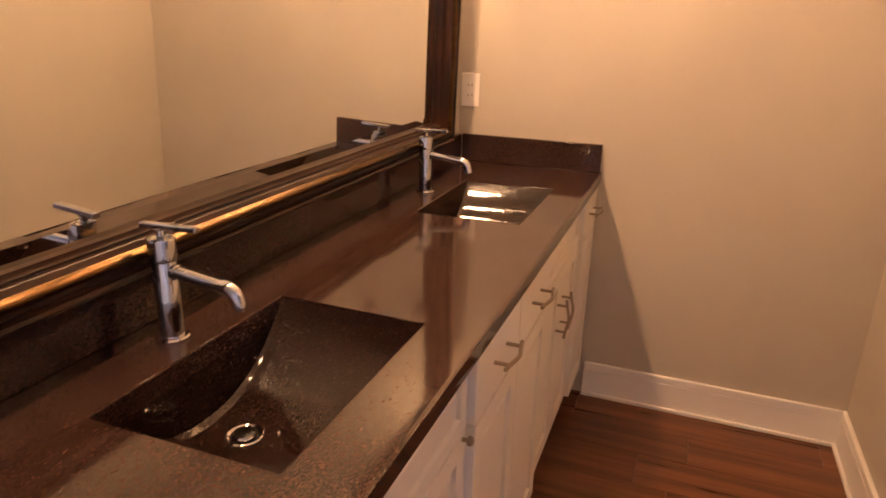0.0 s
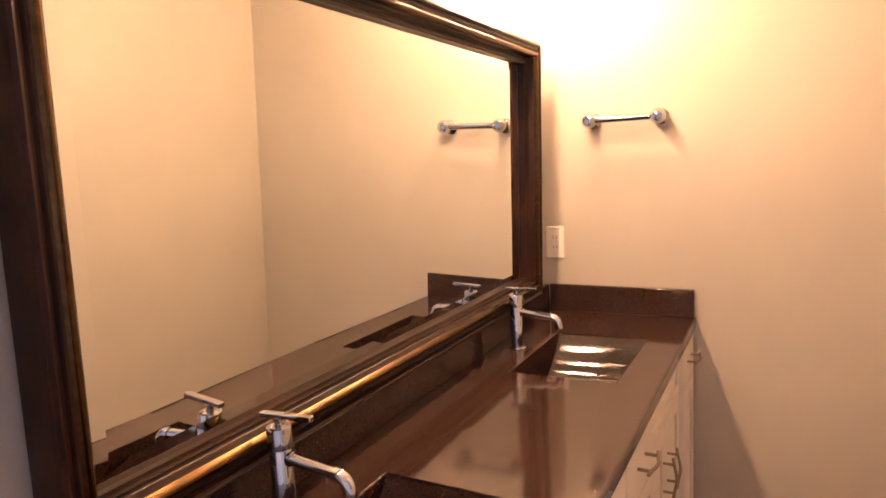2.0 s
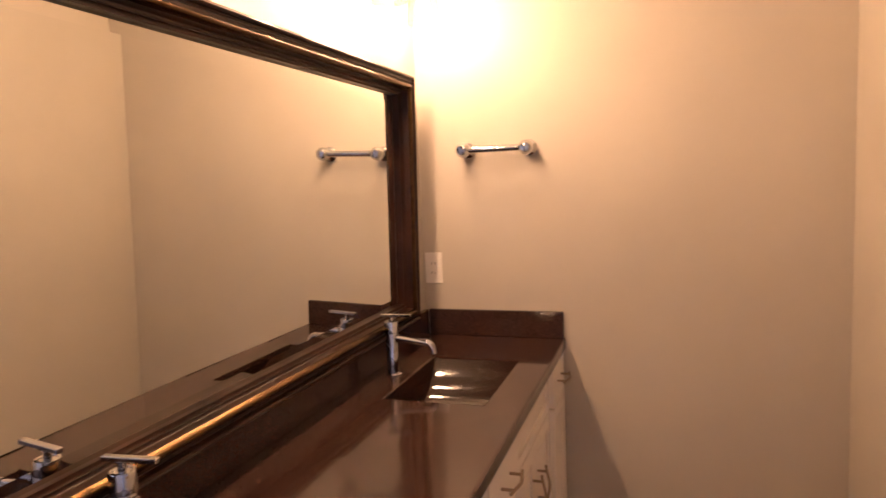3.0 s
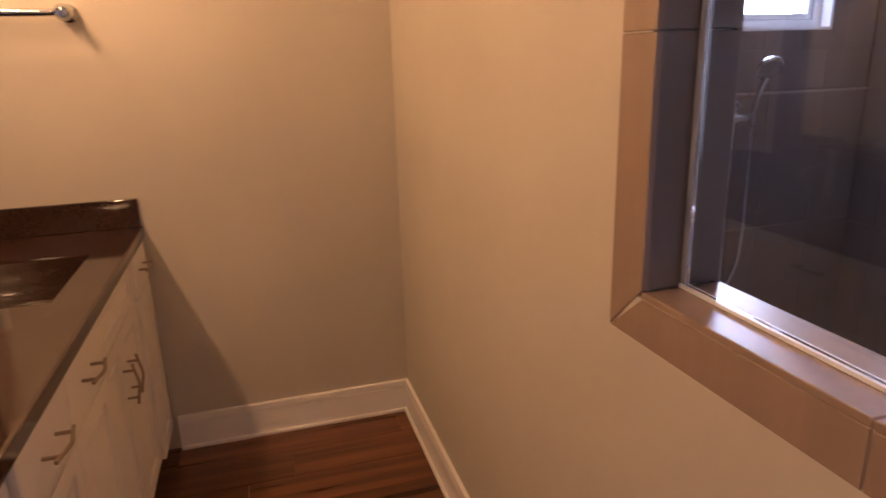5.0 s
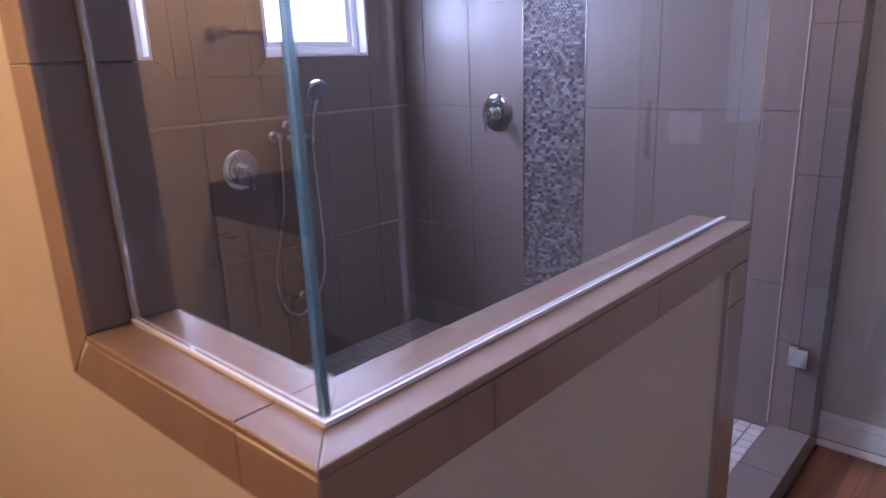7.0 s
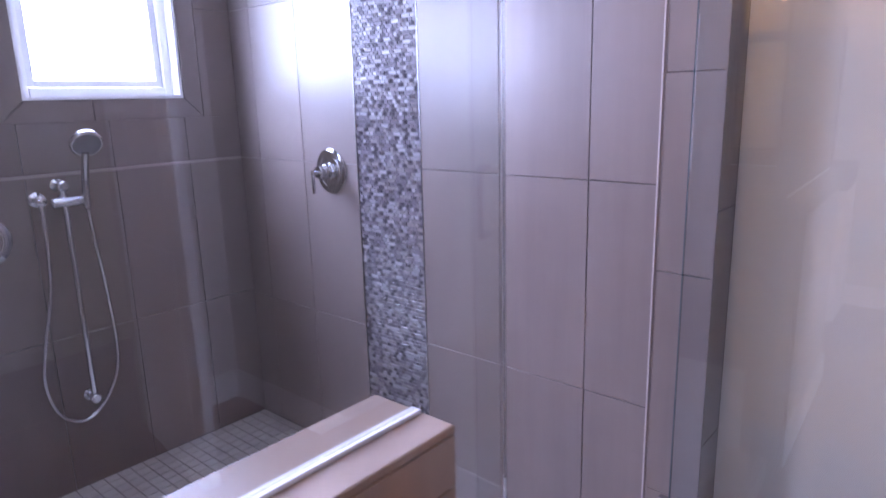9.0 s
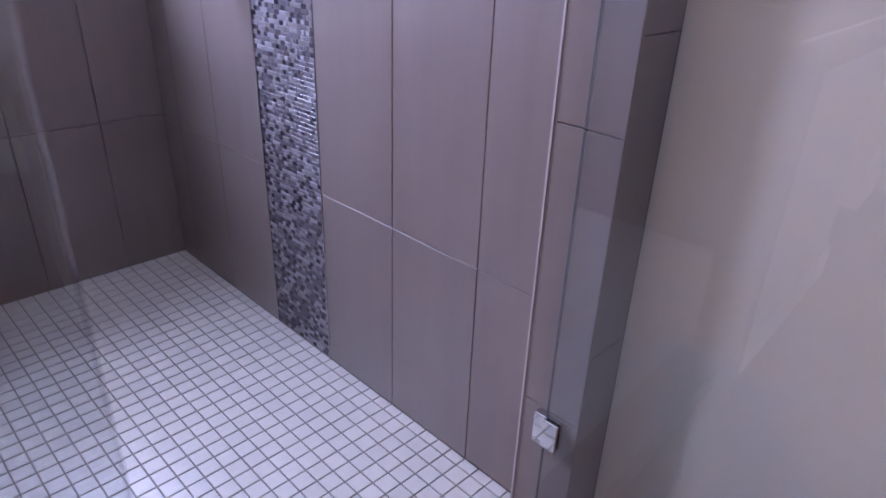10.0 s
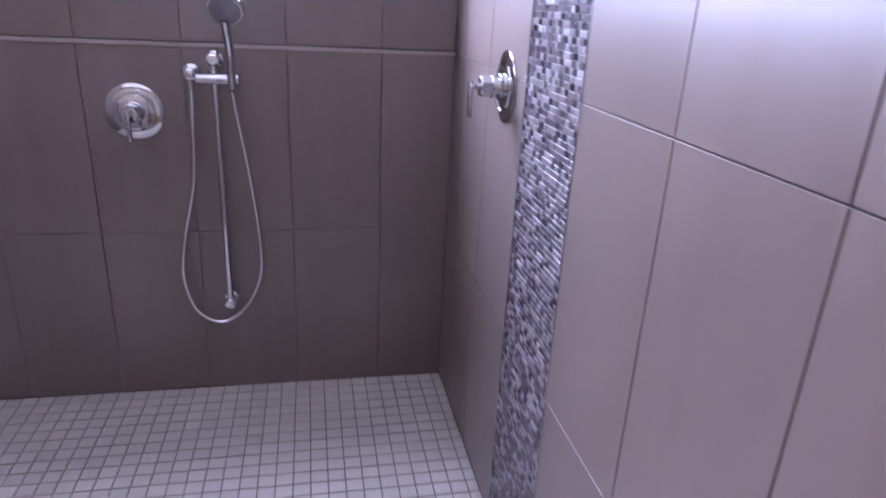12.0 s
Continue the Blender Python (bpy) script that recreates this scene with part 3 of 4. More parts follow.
moulding([(0.049, 0.038), (0.0496, 0.028), (0.0508, 0.020), (0.0530, 0.0165), (0.0575, 0.0145), (0.0590, 0.0160), (0.0605, 0.0145), (0.0645, 0.0115), (0.068, 0.0100), (0.068, 0.004)], "inner_moulding", FRAME)
# bevelled mirror plate; the mirror leans out a little at its top
bm = bmesh.new()
rings = []
for w, d in ((0.064, 0.005), (0.064, 0.0105), (0.096, 0.0125)):
    rings.append([bm.verts.new(p) for p in ((d, MY0 + w, MZ0 + w), (d, MY1 - w, MZ0 + w), (d, MY1 - w, MZ1 - w), (d, MY0 + w, MZ1 - w))])
for a, b2 in zip(rings, rings[1:]):
    for i in range(4):
        bm.faces.new((a[i], a[(i + 1) % 4], b2[(i + 1) % 4], b2[i]))
bm.faces.new(rings[-1])
bm.faces.new(rings[0][::-1])
part("glass", bm, MIRROR, mir, "bevelled mirror plate")
mir.rotation_euler = (0, radians(1.3), 0)


# ---- vanity lights ----
def vanity_light(y):
    v2 = thing("vanity_light", (0.0, y, 2.16), "three-bulb chrome vanity light with clear glass shades", "wall lamp", "vanity lights")
    part("backplate", box(0.001, 0.022, y - 0.37, y + 0.37, 2.125, 2.235, bevel=0.006), CHROME, v2)
    for dy in (-0.30, 0, 0.30):
        x, yy = 0.125, y + dy
        part("arm", tube([(0.02, yy, 2.18), (0.07, yy, 2.195), (0.115, yy, 2.19), (x, yy, 2.165)], 0.008, 10, steps=5), CHROME, v2, smooth=True)
        cup = part("socket", lathe([(0.012, 0.035), (0.026, 0.030), (0.030, 0.0), (0.027, 0.0)], (x, yy, 2.14)), CHROME, v2, smooth=True)
        bm = lathe([(0.028, 0.0), (0.050, -0.03), (0.056, -0.10), (0.054, -0.10), (0.048, -0.03), (0.026, 0.0)], (x, yy, 2.14))
        bm.faces.ensure_lookup_table()
        bmesh.ops.delete(bm, geom=[f for f in bm.faces if len(f.verts) > 4], context="FACES")
        s = part("shade", bm, SHADE, v2, "clear glass shade", True)
        s.visible_shadow = False
        part("bulb", lathe([(0.006, 0.0), (0.013, -0.010), (0.022, -0.035), (0.026, -0.055), (0.022, -0.074), (0.010, -0.084)], (x, yy, 2.135), n=16), BULB, v2, "glowing warm bulb", True)
    return v2


vl = vanity_light(1.015)
copy_thing(vl, Matrix.Translation((0, 2.08, 2.16)))

# ---- end wall fittings ----
tb = thing("towel_bar", (0.31, YE, 1.607), "short chrome towel bar on the end wall", "towel bar")
for x in (0.199, 0.434):
    p = part("post", lathe([(0.030, 0), (0.030, 0.006), (0.025, 0.012), (0.014, 0.018), (0.013, 0.042), (0.024, 0.048), (0.027, 0.062), (0.025, 0.078), (0.016, 0.088), (0.006, 0.090)], (x, YE - 0.0005, 1.607), (0, -1, 0), 24), CHROME, tb, smooth=True)
part("bar", rod((0.199, YE - 0.064, 1.607), (0.434, YE - 0.064, 1.607), 0.0125), CHROME, tb, smooth=True)

ol = thing("outlet", (0.043, YE, 1.162), "white plastic wall outlet plate above the splash", "outlet")
part("plate", box(0.008, 0.078, YE - 0.006, YE - 0.0005, 1.102, 1.222, bevel=0.002), PLASTIC, ol)
part("insert", box(0.026, 0.060, YE - 0.009, YE - 0.0055, 1.128, 1.196, bevel=0.001), PLASTIC, ol)
for z in (1.144, 1.180):
    for dx in (-0.007, 0.007):
        part("slot", box(0.043 + dx - 0.001, 0.043 + dx + 0.001, YE - 0.0095, YE - 0.0088, z - 0.005, z + 0.005), BLACK, ol)

sw = thing("light_switch", (XP, -0.08, 1.17), "white two-gang rocker switch plate on painted wall", "light switch")
part("plate", box(XP - 0.006, XP - 0.0005, -0.145, -0.02, 1.11, 1.23, bevel=0.002), PLASTIC, sw)
for y in (-0.106, -0.059):
    part("rocker", box(XP - 0.011, XP - 0.0055, y - 0.016, y + 0.016, 1.137, 1.203, bevel=0.002), PLASTIC, sw)

# ---- shower glass ----
GX, GY, GT = 1.545, 0.490, 0.005
gz = 2.12
ch = thing("shower_screen", (GX, 0.71, CAP), "clear fixed glass panel on the side half wall", "glass panel")
p = part("pane", box(GX - GT, GX + GT, GY + GT + 0.001, YJ - 0.0125, CAP + 0.0065, gz), GLASS, ch)
p.visible_shadow = False
p = part("polished_edge", box(GX - GT, GX + GT, GY + GT - 0.0035, GY + GT + 0.0005, CAP + 0.006, gz), EDGE, ch)
p.visible_shadow = False
part("channel", box(GX - 0.009, GX + 0.009, GY + 0.009, YJ - 0.001, CAP + 0.0005, CAP + 0.006), SILICONE, ch, "pale glazing seal")
part("side_seal", box(GX - 0.0075, GX + 0.0075, YJ - 0.012, YJ - 0.001, CAP + 0.0065, gz, bevel=0.002), SEAL, ch, "clear glazing seal")
ch = thing("shower_screen", (2.17, GY, CAP), "clear notched fixed glass panel beside the shower door", "glass panel")
GE = 2.795
bm = bmesh.new()
vs = []
for y in (GY - GT, GY + GT):
    vs.append([bm.verts.new((x, y, z)) for x, z in ((GX - GT, CAP + 0.006), (PE + 0.004, CAP + 0.006), (PE + 0.004, 0.094), (GE, 0.094), (GE, gz), (GX - GT, gz))])
bm.faces.new(vs[0])
bm.faces.new(vs[1])
for i in range(6):
    bm.faces.new((vs[0][i], vs[0][(i + 1) % 6], vs[1][(i + 1) % 6], vs[1][i]))
p = part("pane", bm, GLASS, ch)
p.visible_shadow = False
p = part("polished_edge", box(GE + 0.0003, GE + 0.003, GY - GT, GY + GT, 0.094, gz), GLASS, ch)
p.visible_shadow = False
part("channel", box(GX - 0.009, PE - 0.005, GY - 0.009, GY + 0.009, CAP + 0.0005, CAP + 0.006), SILICONE, ch, "pale glazing seal")

HX, HY, DW = 3.606, 0.537, 0.76
sd = thing("glass_shower_door", (HX, HY, 0.09), "frameless clear glass shower door, swung wide open", "shower door")
bm = box(-GT, GT, -DW, -0.004, 0.012, gz - 0.09)
p = new("pane", mesh_of("pane", bm, GLASS))
p.parent = sd
p.visible_shadow = False
p = new("polished_edge", mesh_of("polished_edge", box(-GT, GT, -0.0037, -0.001, 0.012, gz - 0.09), DEDGE))
p.parent = sd
p.visible_shadow = False
for z in (0.30, 1.78):
    bm = box(-0.013, -GT - 0.0005, -0.036, 0.002, z - 0.036, z + 0.036, bevel=0.002)
    box(GT + 0.0005, 0.013, -0.036, 0.002, z - 0.036, z + 0.036, bevel=0.002, bm=bm)
    box(-0.006, 0.0145, -0.004, 0.028, z - 0.039, z + 0.039, bevel=0.002, bm=bm)
    p = new("hinge", mesh_of("hinge", bm, CHROME))
    p.parent = sd
bm = tube([(-0.006, -0.695, 0.985), (-0.040, -0.695, 0.985), (-0.048, -0.695, 0.995), (-0.048, -0.695, 1.175), (-0.040, -0.695, 1.185), (-0.006, -0.695, 1.185)], 0.0105, 12, steps=6)
p = new("handle", mesh_of("handle", bm, CHROME, True))
p.parent = sd
sd.rotation_euler = (0, 0, radians(1.8))


# ---- shower fittings ----
def valve(at, axis, lever_dir, name_label):
    v2 = thing("shower_valve", at, name_label, "shower valve", "shower valves")
    at, ax = Vector(at), Vector(axis)
    part("escutcheon", lathe([(0.088, 0.0), (0.088, 0.004), (0.085, 0.0065), (0.063, 0.0085), (0.061, 0.006), (0.057, 0.006), (0.055, 0.0095), (0.034, 0.0125)], at + ax * 0.0005, ax, 40), CHROME, v2, smooth=True)
    part("hub", lathe([(0.033, 0.012), (0.033, 0.020), (0.030, 0.023), (0.022, 0.024), (0.022, 0.033), (0.0285, 0.035), (0.0285, 0.041), (0.0255, 0.043), (0.0255, 0.066), (0.0225, 0.070), (0.010, 0.071)], at, ax, 28), CHROME, v2, smooth=True)
    e = at + ax * 0.092
    bm = rod(at + ax * 0.070, at + ax * 0.096, 0.0078, n=14, bevel=0.001)
    rod(e + Vector((0, 0, 0.013)), e + Vector(lever_dir) * 0.078, 0.0060, n=12, bm=bm, bevel=0.001)
    part("lever", bm, CHROME, v2, smooth=True)
    return v2


valve((XV, 1.965, 1.212), (-1, 0, 0), (0, 0, -1), "round chrome shower valve beside the mosaic strip")
valve((2.692, YD, 1.035), (0, -1, 0), (0, 0, -1), "round chrome shower valve below the ledge")

hs = thing("hand_shower", (2.94, YD, 0.378), "chrome hand shower on a slide bar with hose", "hand shower")
by = YD - 0.055
part("slide_bar", rod((2.935, by, 0.372), (2.935, by, 1.215), 0.0105, n=18), CHROME, hs, smooth=True)
for z in (0.385, 1.205):
    bm = lathe([(0.024, 0), (0.024, 0.008), (0.014, 0.012), (0.012, 0.050), (0.019, 0.052), (0.019, 0.070), (0.014, 0.074)], (2.935, YD - 0.0005, z), (0, -1, 0), 22)
    part("bracket", bm, CHROME, hs, smooth=True)
bm = rod((2.885, by - 0.028, 1.150), (3.010, by - 0.028, 1.150), 0.018, n=20, bevel=0.003)
rod((2.935, by, 1.130), (2.935, by, 1.172), 0.020, n=18, bm=bm)
part("slider", bm, CHROME, hs, smooth=True)
bm = lathe([(0.027, 0), (0.027, 0.006), (0.016, 0.012), (0.014, 0.036), (0.018, 0.040), (0.018, 0.056), (0.010, 0.060)], (2.862, YD - 0.0005, 1.160), (0, -1, 0), 22)
rod((2.862, YD - 0.045, 1.158), (2.862, YD - 0.045, 1.115), 0.011, 0.009, n=14, bm=bm)
part("supply_elbow", bm, CHROME, hs, smooth=True)
hx, hy = 2.992, by - 0.050
part("handle", tube([(hx, hy, 1.125), (hx, hy - 0.006, 1.19), (hx, hy - 0.024, 1.26), (hx - 0.003, hy - 0.058, 1.325)], 0.013, 14), CHROME, hs, smooth=True)
ax = Vector((-0.12, -0.80, -0.58)).normalized()
hc = Vector((hx + 0.002, hy - 0.062, 1.358))
part("head", lathe([(0.018, -0.030), (0.044, -0.018), (0.054, 0.0), (0.054, 0.010), (0.050, 0.014)], hc, ax, 32), CHROME, hs, smooth=True)
part("spray_face", lathe([(0.046, 0.0142), (0.044, 0.0165), (0.016, 0.0165), (0.012, 0.019)], hc, ax, 32), GREYF, hs, "grey spray face", True)
hose = [(2.862, YD - 0.045, 1.112), (2.858, YD - 0.05, 1.00), (2.845, YD - 0.045, 0.82), (2.800, YD - 0.035, 0.62), (2.783, YD - 0.03, 0.48), (2.815, YD - 0.03, 0.352),
        (2.895, YD - 0.03, 0.298), (2.975, YD - 0.03, 0.345), (3.035, YD - 0.035, 0.46), (3.046, YD - 0.045, 0.60), (3.028, YD - 0.065, 0.82), (3.003, YD - 0.09, 1.02), (hx, hy, 1.118)]
part("hose", tube(hose, 0.0072, 10, steps=12), ALU, hs, "flexible metal hose", True)

hs.location.x += 0.011

dr = thing("shower_drain", (2.685, 1.957, SF), "square metal shower drain in the mosaic floor", "drain")
part("frame", box(2.633, 2.734, 1.905, 2.005, SF - 0.003, SF + 0.0015, bevel=0.001), DSTEEL, dr)
for r in (0.010, 0.020, 0.030):
    part("ring", lathe([(r, 0.0), (r, 0.003), (r + 0.0035, 0.003), (r + 0.0035, 0.0)], (2.685, 1.957, SF + 0.0012), n=28), BLACK if r == 0.020 else STEEL, dr, smooth=True)
for k in range(4):
    a = k * math.pi / 2 + 0.6
    part("slot", box(2.685 + 0.041 * math.cos(a) - 0.005, 2.685 + 0.041 * math.cos(a) + 0.005, 1.957 + 0.041 * math.sin(a) - 0.005, 1.957 + 0.041 * math.sin(a) + 0.005, SF + 0.001, SF + 0.0022), BLACK, dr)

# ---- pieces: tiles, planks, mosaic ----
CACHE = {}


def tile_mesh(w, h, d, material, c=0.0009):
    """A slab with a chamfered face; width along x, height along z, face towards -y."""
    key = (round(w, 4), round(h, 4), round(d, 4), material.name)
    if key not in CACHE:
        me = bpy.data.meshes.new("tile")
        V = []
        for y, k in ((0, 0), (-d + c, 0), (-d, c)):
            V += [(k, y, k), (w - k, y, k), (w - k, y, h - k), (k, y, h - k)]
        F = [(8, 9, 10, 11)]
        for o2 in (0, 4):
            for i in range(4):
                F.append((o2 + i, o2 + (i + 1) % 4, o2 + 4 + (i + 1) % 4, o2 + 4 + i))
        me.from_pydata(V, [], F)
        me.materials.append(material)
        CACHE[key] = me
    return CACHE[key]


TURN = {"-y": pose(0, 0, 0), "-x": pose(0, 0, 0, 0, 0, -90), "+x": pose(0, 0, 0, 0, 0, 90), "+y": pose(0, 0, 0, 0, 0, 180), "+z": pose(0, 0, 0, -90, 0, 0)}
NUDGE = random.Random(4)


def tile(parent, face, at, w, h, d=T - 0.001, material=None, name="tile", joint=0.0024):
    if w < joint * 2 or h < joint * 2:
        return
    ob = new(name, tile_mesh(w - joint, h - joint, d, material or TILE))
    ob.parent = parent
    m = Matrix.Translation(Vector(at) - origin_of(parent)) @ TURN[face]
    ob.matrix_local = m @ Matrix.Translation((joint / 2, NUDGE.uniform(-0.0003, 0.0003), joint / 2))


def cut(rects, hole):
    out = []
    for x0, x1, z0, z1 in rects:
        a, b2, c2, d2 = max(x0, hole[0]), min(x1, hole[1]), max(z0, hole[2]), min(z1, hole[3])
        if a >= b2 or c2 >= d2:
            out.append((x0, x1, z0, z1))
            continue
        for r in ((x0, x1, z0, c2), (x0, x1, d2, z1), (x0, a, c2, d2), (b2, x1, c2, d2)):
            if r[1] - r[0] > 0.012 and r[3] - r[2] > 0.012:
                out.append(r)
    return out


# back wall
cols = [XSI, 1.933, 2.238, 2.543, 2.848, 3.164, 3.469, XV]
LEDGE = 1.245
lower = bmesh.new()
box(XSI, XV, YD + T, YE, SF, LEDGE - 0.001, bm=lower)
part("lower_bed", lower, GROUT, wall_back)
for x0, x1 in zip(cols, cols[1:]):
    for z0, z1 in ((SF, 0.630), (0.630, LEDGE - 0.008)):
        tile(wall_back, "-y", (x0, YD + T - 0.001, z0), x1 - x0, z1 - z0)
x = XSI
for x1 in (2.46, 3.06, XV):
    tile(wall_back, "+z", (x, YD - 0.002, LEDGE - 0.010), x1 - x, YE - YD - 0.002, 0.012, joint=0.002)
    x = x1
for n, x1 in enumerate((2.46, 3.06, XV)):
    part("ledge_trim", box((XSI, 2.461, 3.061)[n], x1 - 0.001, YD - 0.004, YD + 0.003, LEDGE - 0.008, LEDGE + 0.004, bevel=0.0015), LEDGEM, wall_back, "thin light stone ledge trim")
CB = 0.078
rects = [(x0, x1, z0, z1) for x0, x1 in zip(cols, cols[1:]) for z0, z1 in ((LEDGE + 0.006, 1.86), (1.86, 2.47), (2.47, CZ))]
for w in (W1, W2):
    rects = cut(rects, (w[0] - CB, w[1] + CB, WZ[0] - CB, WZ[1] + CB))
for x0, x1, z0, z1 in rects:
    tile(wall_back, "-y", (x0, YE - 0.0005, z0), x1 - x0, z1 - z0, T)


def border_tile(outline):
    """A flat border piece on the back wall; the outline is in x and z."""
    bm = bmesh.new()
    c = sum((Vector(p) for p in outline), Vector((0, 0))) / len(outline)
    pts = []
    for p in outline:
        d = Vector(p) - c
        pts.append(c + Vector((d.x - math.copysign(0.0012, d.x), d.y - math.copysign(0.0012, d.y))))
    a = [bm.verts.new((p.x, YE, p.y)) for p in pts]
    b = [bm.verts.new((p.x, YE - T - 0.0005, p.y)) for p in pts]
    front = bm.faces.new(b)
    bm.faces.new(a)
    for i in range(len(a)):
        bm.faces.new((a[i], a[(i + 1) % len(a)], b[(i + 1) % len(a)], b[i]))
    bmesh.ops.bevel(bm, geom=list(front.edges), offset=0.0008, segments=1, affect="EDGES", profile=0.5)
    part("tile", bm, TILE, wall_back)


for a, b2 in (W1, W2):
    lo, hi, xm = WZ[0], WZ[1], a + 0.23
    border_tile([(a - CB, lo - CB), (a, lo), (a, hi), (a - CB, hi + CB)])
    border_tile([(b2 + CB, lo - CB), (b2 + CB, hi + CB), (b2, hi), (b2, lo)])
    for z, o2 in ((lo, -CB), (hi, CB)):
        border_tile([(a - CB, z + o2), (xm, z + o2), (xm, z), (a, z)])
        border_tile([(xm, z + o2), (b2 + CB, z + o2), (b2, z), (xm, z)])

# valve wall
MY_A, MY_B = 1.490, 1.815
rows = [SF, 0.612, 1.243, 1.86, 2.47, CZ]
for y0, y1 in ((0.609, 0.853), (0.853, 1.165), (1.165, MY_A), (MY_B, 2.135), (2.135, 2.44), (2.44, YD)):
    for z0, z1 in zip(rows, rows[1:]):
        tile(wall_valve, "-x", (XV + T - 0.001, y1, z0), y1 - y0, z1 - z0)
for y in (MY_A + 0.002, MY_B - 0.002):
    part("edge_trim", box(XV - 0.001, XV + T, y - 0.002, y + 0.002, SF, CZ), ALU, wall_valve, "thin metal edge trim")
# inside faces of the side wall and half walls
for y0, y1 in ((YJ, 1.243), (1.243, 1.548), (1.548, 1.853), (1.853, 2.158), (2.158, 2.463), (2.463, YD)):
    for z0, z1 in zip(rows, rows[1:]):
        tile(half, "+x", (XSI - T + 0.0005, y0, z0), y1 - y0, z1 - z0)
for y0, y1 in ((PB, YJ),):
    for z0, z1 in ((SF, 0.612), (0.612, CAP - T)):
        tile(half, "+x", (XSI - T + 0.0005, y0, z0), y1 - y0, z1 - z0)
x = XSI
while x < PE - 0.02:
    x1 = min(x + 0.305, PE)
    for z0, z1 in ((SF, 0.612), (0.612, CAP - T)):
        tile(half, "+y", (x1, PB - T + 0.0005, z0), x1 - x, z1 - z0)
    x = x1
# jamb of the opening, reveal and face band
zs = [CAP, 1.463, 2.07, 2.134]
for z0, z1 in zip(zs, zs[1:]):
    tile(half, "-y", (XS, YJ + T - 0.0005, z0), XSI - XS, z1 - z0)
BW = 0.080


def face_piece(outline):
    """A band tile on the outer side face; the outline is in y and z."""
    bm = bmesh.new()
    a = [bm.verts.new((side_x(y) + 0.010, y, z)) for y, z in outline]
    b = [bm.verts.new((side_x(y), y, z)) for y, z in outline]
    bm.faces.new(a)
    front = bm.faces.new(b)
    for i in range(len(a)):
        bm.faces.new((a[i], a[(i + 1) % len(a)], b[(i + 1) % len(a)], b[i]))
    bmesh.ops.bevel(bm, geom=list(front.edges), offset=0.0008, segments=1, affect="EDGES", profile=0.5)
    return part("tile", bm, CAPT, half)


J = 0.0012
lo, hi = CAP - BW, CAP - T - 0.0015
face_piece([(PF + 0.001, lo), (0.567 - J, lo), (0.567 - J, hi), (PF + 0.001, hi)])
face_piece([(0.567 + J, lo), (YJ + BW - J, lo), (YJ - J, hi), (0.567 + J, hi)])
face_piece([(YJ + BW, lo + J), (YJ + BW, 1.463 - J), (YJ, 1.463 - J), (YJ, CAP + J)])
for z0, z1 in ((1.463, 2.07), (2.07, 2.134)):
    face_piece([(YJ + BW, z0 + J), (YJ + BW, z1 - J), (YJ, z1 - J), (YJ, z0 + J)])
# cap: top pieces mitred at the corner, and faces
def slab_piece(name, outline, z0, z1, parent, material):
    bm = bmesh.new()
    a = [bm.verts.new((x, y, z0)) for x, y in outline]
    b2 = [bm.verts.new((x, y, z1)) for x, y in outline]
    bm.faces.new(a)
    top_face = bm.faces.new(b2)
    for i in range(len(a)):
        bm.faces.new((a[i], a[(i + 1) % len(a)], b2[(i + 1) % len(a)], b2[i]))
    bmesh.ops.bevel(bm, geom=list(top_face.edges), offset=0.0022, segments=3, affect="EDGES", profile=0.5)
    return part(name, bm, material, parent)


g, gm = 0.0008, 0.00015
slab_piece("tile", [(side_x(0.567), 0.567 + g), (XSI, 0.567 + g), (XSI, YJ), (XJ, YJ)], CAP - T, CAP, half, CAPT)
slab_piece("tile", [(XC, PF + gm), (XSI, PB + gm), (XSI, 0.567 - g), (side_x(0.567), 0.567 - g)], CAP - T, CAP, half, CAPT)
slab_piece("tile", [(XC + gm, PF), (2.18 - g, PF), (2.18 - g, PB), (XSI + gm, PB)], CAP - T, CAP, half, CAPT)
slab_piece("tile", [(2.18 + g / 2, PF), (PE, PF), (PE, PB), (2.18 + g / 2, PB)], CAP - T, CAP, half, CAPT)
for x0, x1 in ((XC + 0.0005, 1.74), (1.74, 2.18), (2.18, PE)):
    tile(half, "-y", (x0, PF + T - 0.0005, CAP - BW), x1 - x0, BW - T - 0.001, T, CAPT, joint=0.002)
PW = 0.10
for z0, z1 in ((0.0, 0.33), (0.33, 0.935), (0.935, CAP - BW)):
    tile(half, "-y", (PE - PW, PF + T - 0.0005, z0), PW, z1 - z0, T, CAPT)
for z0, z1 in ((0.0, 0.48), (0.48, CAP - T)):
    tile(half, "+x", (PE - T + 0.0005, PF, z0), PB - PF, z1 - z0, T)
part("edge_trim", box(PE - PW - 0.004, PE - PW - 0.0005, PF - 0.001, PF + T, 0.0, CAP - BW), ALU, half, "thin metal edge trim")
# curb
x = PE
for x1 in (2.95, 3.30, JX):
    tile(curb, "+z", (x, 0.467, 0.09 - T), x1 - x, 0.609 - 0.467, T)
    tile(curb, "-y", (x, 0.467 + T, 0.0), x1 - x, 0.09, T - 0.0005)
    x = x1
# stub faces
jr = [0.0, 0.43, 1.040, 1.522, 2.134]
for z0, z1 in zip(jr, jr[1:]):
    tile(jamb_wall, "-x", (JX + T - 0.0005, 0.609, z0), 0.609 - 0.467, z1 - z0)
for z0, z1 in zip([0.0, 0.60, 1.203, 1.81], [0.60, 1.203, 1.81, 2.134]):
    tile(jamb_wall, "-y", (JX, 0.467 + T - 0.0005, z0), XP - JX, z1 - z0)
